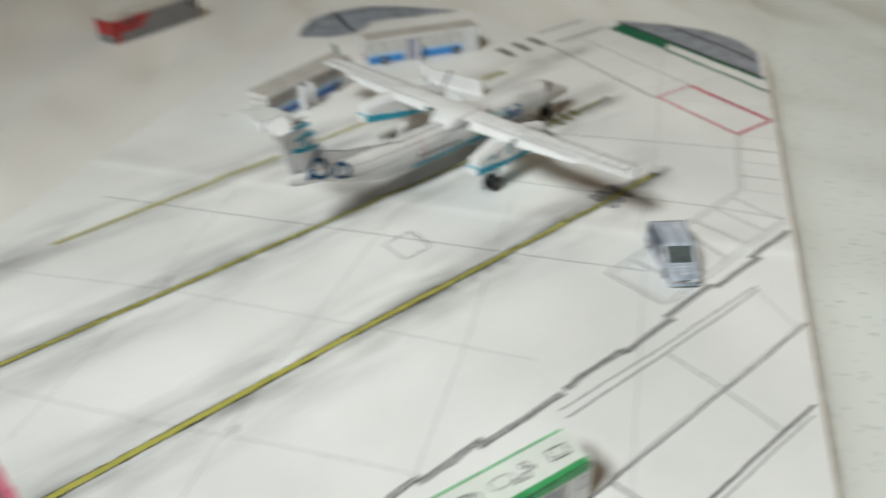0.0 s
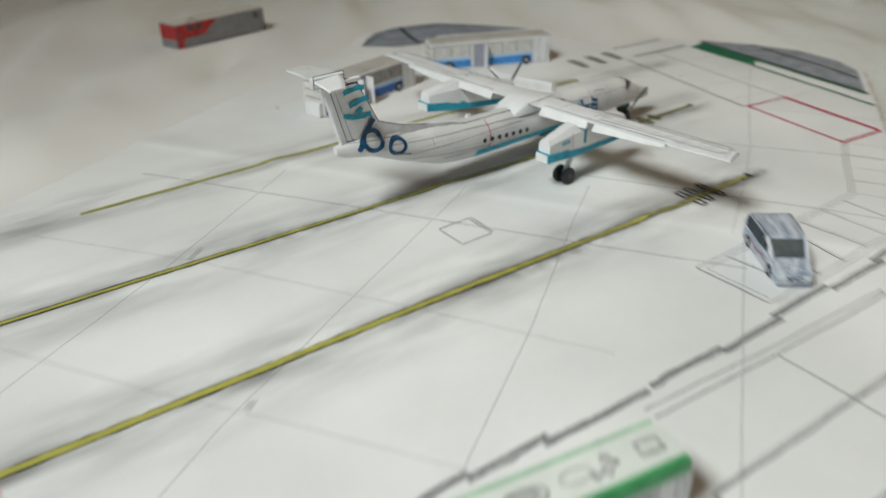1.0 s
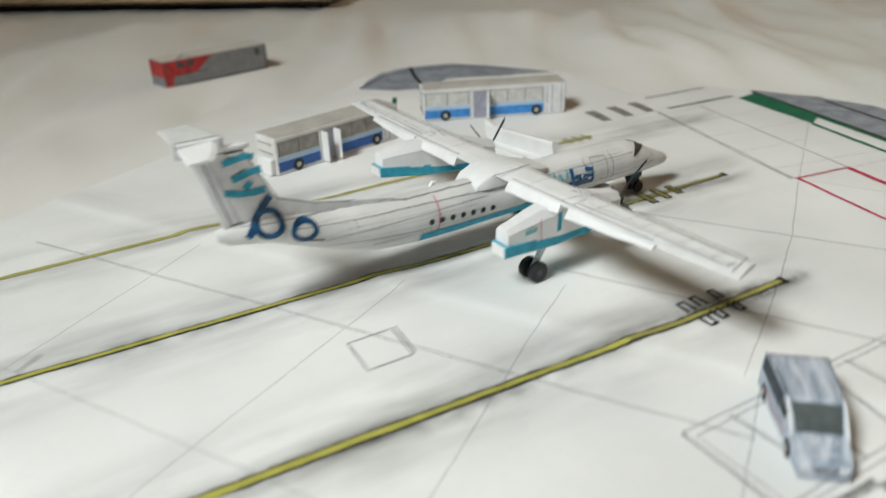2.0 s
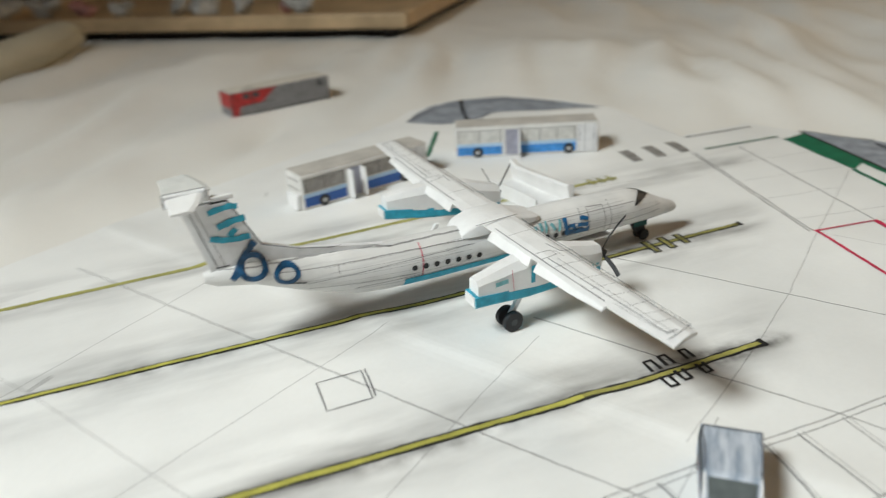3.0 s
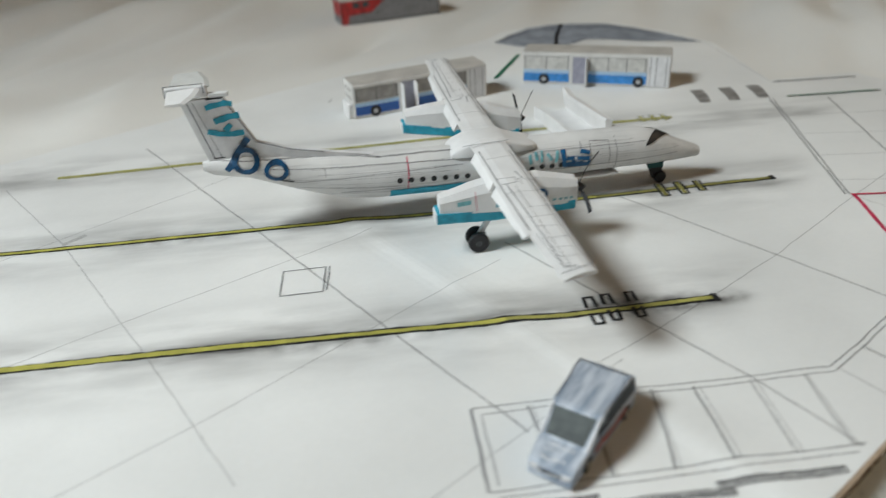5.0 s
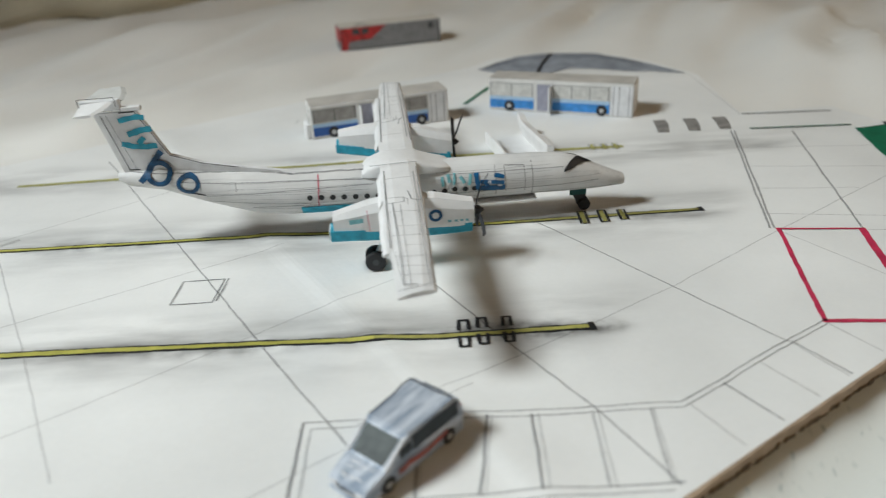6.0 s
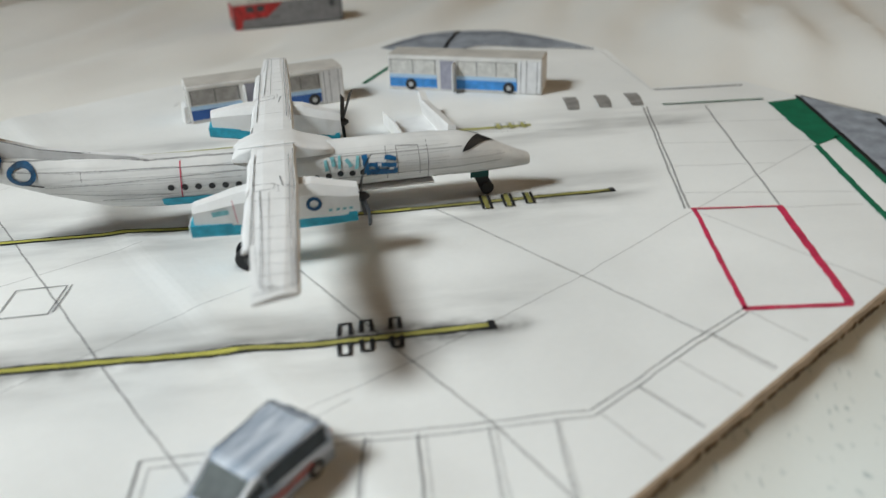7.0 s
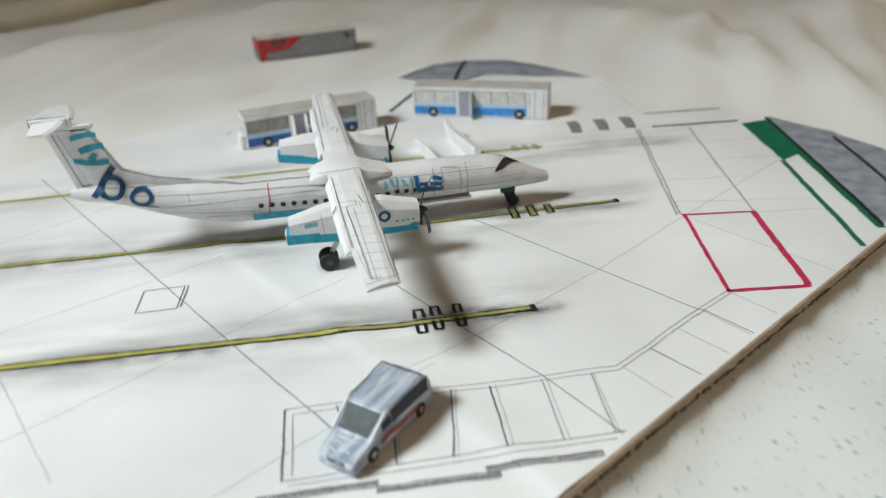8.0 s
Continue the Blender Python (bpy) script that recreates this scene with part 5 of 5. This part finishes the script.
bus_wheel(3.78, 0.15, bus)
bus_wheel(0.8, 0.15, bus)
top = lambda p: (p.x, p.y, H + 0.012)
part("roof_hatch", ribbon([(3.98, 0.33), (4.34, 0.31), (4.35, 0.55), (4.0, 0.57)], 0.035, top, 0.1, closed=True), GRAPHITE_DARK, bus)
part("roof_hatch", ribbon([(4.05, 0.38), (4.30, 0.37)], 0.02, top, 0.1), GRAPHITE, bus)
part("roof_hatch", ribbon(oval(2.98, 0.46, 0.24, 0.12, 14), 0.03, top, 0.05, closed=True), GRAPHITE, bus)
part("roof_hatch", ribbon(oval(2.18, 0.42, 0.34, 0.16, 18), 0.035, top, 0.05, closed=True), GRAPHITE_DARK, bus)
for x in (1.96, 2.04, 2.12, 2.20, 2.28, 2.36):
    part("roof_stroke", ribbon([(x, 0.30), (x + 0.03, 0.54)], 0.035, top, 0.1, 0.006), GRAPHITE_DARK, bus)
for x, y, r in ((3.40, 0.34, 0.07), (3.5, 0.54, 0.06), (3.22, 0.33, 0.05), (3.58, 0.42, 0.04), (1.0, 0.33, 0.09), (1.36, 0.44, 0.04), (1.58, 0.46, 0.035)):
    part("roof_vent", ribbon(oval(x, y, r, r, 12), 0.035, top, 0.03, closed=True), GRAPHITE_DARK, bus)
part("roof_vent", ribbon([(0.95, 0.30), (1.06, 0.36)], 0.08, top, 0.03), GRAPHITE, bus)
for x in (0.35, 0.6, 0.72):
    part("roof_stroke", ribbon([(x, 0.34 + x * 0.2), (x + 0.12, 0.35 + x * 0.2)], 0.03, top), GRAPHITE, bus)

red = thing("toy_bus", "red and grey card bus on the bedspread", "toy bus", -7.45, 26.2, -0.32, 15.2)
L, W, H = 5.25, 1.35, 1.18
bus_shell(L, W, H, red, BUS_GREY, CARD_CREAM)
part("red_front", plate([(0.0, 0.02), (0.30, 0.02), (0.42, 0.45), (1.55, 0.50), (2.15, 0.95), (2.35, 1.12), (0.0, 1.12)], -0.012, 0.0), BUS_RED, red, "red painted front quarter")
part("red_end", box(-0.012, 0.0, 0.02, W - 0.02, 0.45, 1.12), BUS_RED, red, "red painted upper end")
part("pale_end", box(-0.010, 0.0, 0.02, W - 0.02, 0.03, 0.45), BUS_GREY, red)
for x in (0.62, 1.10):
    part("window", face_rect(x, x + 0.36, 0.78, 1.05, -0.018), GLASS_DARK, red, "dark window")
part("window", face_rect(4.6, 4.85, 0.72, 1.02, -0.014), GLASS_DARK, red, "dark window")
part("skirt_line", face_rect(0.30, L - 0.02, 0.0, 0.07, -0.016), GRAPHITE_DARK, red, "dark lower edge")
part("pencil_stroke", face_rect(0.02, 0.10, 0.05, 1.10, -0.016), GRAPHITE_RUB, red)
part("pencil_stroke", face_rect(0.45, 2.2, 0.47, 0.52, -0.018), GRAPHITE_RUB, red)
part("pencil_stroke", face_rect(L - 0.10, L - 0.03, 0.02, 1.1, -0.016), GRAPHITE_DARK, red)
part("roof_box", box(1.3, 1.75, 0.10, 0.4, H - 0.01, H + 0.10, 0.03), CARD_CREAM, red)
part("roof_rail", plate([(0.7, 1.18), (1.05, 1.32), (1.45, 1.18), (1.40, 1.18), (1.05, 1.28), (0.78, 1.18)], 0.1, 0.14), GLASS_DARK, red)

# ---- van ----
van = thing("toy_van", "silver pencilled card van with dark windows and red side stripe", "toy van", -3.63, -3.22, 0, 230.0)
prof = [(1.08, 0.08), (1.10, 0.26), (1.05, 0.33), (0.66, 0.44), (0.24, 0.73), (0.14, 0.755), (-0.85, 0.76), (-0.95, 0.70), (-1.01, 0.42), (-1.00, 0.08)]


def van_half(z, x=0.0):
    """Half the width at a height; the body draws in from the rear to the nose."""
    wide = 0.445 if z < 0.44 else 0.445 - 0.022 * (z - 0.44) / 0.32
    return wide * (1.07 - 0.15 * min((x + 1.0) / 1.3, 1.0) - 0.13 * min(max((x - 0.3) / 0.8, 0.0), 1.0))


part("body", loft([[(x, s * van_half(z, x), z) for x, z in prof] for s in (-1, -0.94, 0.94, 1)]), SILVER, van, "silver pencilled body")
STRIPE = shader("worn_red_marker", (0.50, 0.12, 0.11), 0.6, grain=0.25, blotch=0.5, blotch_scale=500, bump=0)
VAN_GLASS = shader("black_pencil_glass", (0.035, 0.048, 0.062), 0.7, grain=0.4, blotch=0.4, blotch_scale=500)
vside = lambda s: (lambda p: (p.x, s * (van_half(p.y, p.x) + 0.010), p.y))
for s in (-1, 1):
    part("side_window", ribbon([(-0.90, 0.585), (-0.05, 0.585), (0.11, 0.575)], 0.27, vside(s), 0.1, across=2), VAN_GLASS, van, "dark side window")
    part("side_window", ribbon([(0.13, 0.565), (0.38, 0.53)], 0.17, vside(s), 0.1, across=2), VAN_GLASS, van)
    part("red_stripe", ribbon([(-0.62, 0.30), (-0.2, 0.275), (0.30, 0.255), (0.42, 0.25)], 0.085 if s > 0 else 0.03, vside(s), 0.1, 0.012, across=2), STRIPE, van, "red side stripe")
    for x in (-0.68, 0.62):
        tyre = part("wheel", wheel(0.148, 0.10, centre=(x, s * (van_half(0.15, x) - 0.045), 0.152)), RUBBER, van, "black wheel")
        part("hub", wheel(0.06, 0.12, centre=(x, s * (van_half(0.15, x) - 0.045), 0.152), sides=12), HUB_GREY, tyre)
    part("headlight", box(1.06, 1.115, s * 0.25 - 0.07, s * 0.25 + 0.07, 0.20, 0.28, 0.01), CARD_GREY, van, "pale grey headlight")
    part("tail_light", box(-1.025, -0.99, s * 0.40 - 0.05, s * 0.40 + 0.05, 0.36, 0.56, 0.01), BUS_RED, van, "red tail light")
    part("pillar", loft([[(x + dx, s * (van_half(z, x) - 0.01) + dy, z + 0.012) for dx, dy in ((-0.03, -0.02), (0.03, -0.02), (0.03, 0.02), (-0.03, 0.02))] for x, z in ((0.66, 0.44), (0.24, 0.73))]), CARD_GREY, van)
glass = bmesh.new()
glass.faces.new([glass.verts.new(p) for p in ((0.64, -0.31, 0.466), (0.64, 0.31, 0.466), (0.27, 0.34, 0.722), (0.27, -0.34, 0.722))])
part("windscreen", glass, shader("grey_pencil_glass", (0.085, 0.10, 0.10), 0.65, grain=0.3, blotch=0.3, blotch_scale=500), van, "dark shaded windscreen")
for s in (-1, 1):
    part("roof_line", ribbon([(0.16, s * (van_half(0.76, 0.16) - 0.012)), (-0.84, s * (van_half(0.76, -0.84) - 0.012))], 0.022, lambda p: (p.x, p.y, 0.770), 0.1, 0.006), GRAPHITE_DARK, van, "dark pencilled roof edge")
part("roof_line", ribbon([(-0.83, -0.43), (-0.83, 0.43)], 0.03, lambda p: (p.x, p.y, 0.772), 0.1, 0.004), GRAPHITE_DARK, van)
dice = random.Random(21)


def bonnet(p):
    """Lays a point of the plan on the bonnet."""
    return (p.x, p.y, 0.452 - 0.11 * (p.x - 0.66) / 0.39)


for k in range(12):
    x, y = dice.uniform(0.70, 1.02), dice.uniform(-0.30, 0.16)
    part("scribble", ribbon([(x, y), (min(1.03, x + dice.uniform(-0.02, 0.05)), y + dice.uniform(0.06, 0.16))], dice.uniform(0.014, 0.03), bonnet, 0.05, 0.004, seed=k), (CARD_WHITE, CARD_WHITE, GRAPHITE_FAINT)[k % 3], van)
for k in range(8):
    y, z = dice.uniform(-0.30, 0.18), dice.uniform(0.14, 0.25)
    part("scribble", ribbon([(y, z), (y + dice.uniform(0.05, 0.13), z + dice.uniform(-0.04, 0.04))], dice.uniform(0.010, 0.022), lambda p: (1.125, p.x, p.y), 0.04, 0.004, seed=k), CARD_WHITE, van)
part("grille", box(1.085, 1.115, -0.17, 0.17, 0.18, 0.25, 0.008), GRAPHITE_DARK, van)
part("bumper", box(1.06, 1.12, -0.355, 0.355, 0.07, 0.15, 0.02), SILVER, van)
part("rear_window", box(-1.005, -0.97, -0.28, 0.28, 0.48, 0.66), VAN_GLASS, van)

# ---- far things on the bed ----
tray = thing("wooden_tray", "tan wooden tray holding pale knobbly ornaments on the bedspread", "tray", -28.5, 68.1, -0.2, -37.0)
part("tray_base", box(0.3, 43.7, 0.5, 26, 0.35, 0.8, 0.1), TRAY_SHADE, tray, "near-black base painting in the shade under the tray")
for x0, x1, y0, y1 in ((0, 44, 0, 1.2), (0, 44, 24.8, 26), (0, 1.2, 1.2, 24.8), (42.8, 44, 1.2, 24.8)):
    part("rim", box(x0, x1, y0, y1, 0.65, 1.75, 0.2), WOOD, tray, "tan wooden rim")
part("tray_floor", box(1.2, 42.8, 1.2, 24.8, 0.8, 1.2), WOOD, tray)
for x in (1.5, 41.5):
    for y in (2.0, 24.0):
        part("foot", box(x, x + 1, y - 0.5, y + 0.5, -0.5, 0.4, 0.1), TRAY_SHADE, tray)
T = tray.matrix_world
rnd = random.Random(8)


def ornament(x, y, r, lumps, tint):
    """A small knobbly figure-like piece: one body swollen into rounded lumps."""
    own = bmesh.new()
    bmesh.ops.create_icosphere(own, subdivisions=4, radius=1.0)
    knobs = []
    for k in range(lumps):
        a, h = rnd.uniform(0, math.tau), rnd.uniform(-0.1, 0.95)
        knobs.append((Vector((math.cos(a) * math.sqrt(1 - h * h), math.sin(a) * math.sqrt(1 - h * h), h)), rnd.uniform(0.35, 0.75), rnd.uniform(9, 18)))
    for v in own.verts:
        d = v.co.normalized()
        swell = 0.62 + sum(high * math.exp(tight * (d.dot(axis) - 1)) for axis, high, tight in knobs)
        v.co = d * r * swell * (1 + 0.08 * noise.noise(d * 3 + Vector((x, 0, 0))))
    low = min(v.co.z for v in own.verts)
    for v in own.verts:
        v.co.z -= low
    ob = part("ornament", own, tint, smooth=True)
    ob.location = T @ Vector((x * C, y * C, 1.2 * C))
    tagged(ob, "small pale mottled knobbly ornament on the wooden tray", "ornament", "ornaments on the tray")


ROSE = shader("dusty_rose_glaze", (0.42, 0.20, 0.19), 0.4, blotch=0.5, blotch_scale=90)
for x, y, r, lumps, tint in ((5.6, 2.9, 1.3, 7, ORNAMENT), (10.6, 2.7, 1.3, 7, ORNAMENT), (14.2, 3.4, 1.0, 5, ROSE), (18.7, 2.6, 1.0, 6, ORNAMENT), (22.6, 4.2, 0.9, 5, ORNAMENT), (26.9, 2.4, 1.15, 7, ORNAMENT), (29.7, 2.6, 1.0, 6, ORNAMENT), (32.4, 4.6, 0.9, 4, ROSE), (34.9, 2.7, 1.1, 6, ORNAMENT)):
    ornament(x, y, r, lumps, tint)

LIE = [Vector((x, y, 0)) for x, y in path_points([(-40, 35.6), (-33, 37.8), (-27, 39.6), (-23, 41.0), (-20.2, 43.6), (-18.0, 48.0), (-16.6, 54.2)], 0.9)]
rings = []
for i, mid in enumerate(LIE):
    k = i / (len(LIE) - 1)
    r = 1.30 + 0.10 * math.sin(k * 9)
    d = (LIE[min(i + 1, len(LIE) - 1)] - LIE[max(i - 1, 0)]).normalized()
    nrm = Vector((-d.y, d.x, 0))
    base = cloth_height(mid.x, mid.y) - 0.15
    ring = []
    for a in range(18):
        ang = a * math.tau / 18
        rr = r * (1 + 0.09 * noise.noise(Vector((math.cos(ang) * 1.5, math.sin(ang) * 1.5, k * 8))))
        q = mid + nrm * rr * 1.25 * math.cos(ang)
        ring.append((q.x, q.y, base + r * 0.85 + rr * 0.85 * math.sin(ang)))
    rings.append(ring)
tagged(part("rolled_blanket", loft(rings), BLANKET, smooth=True), "beige blanket rolled along the side of the bed", "blanket")
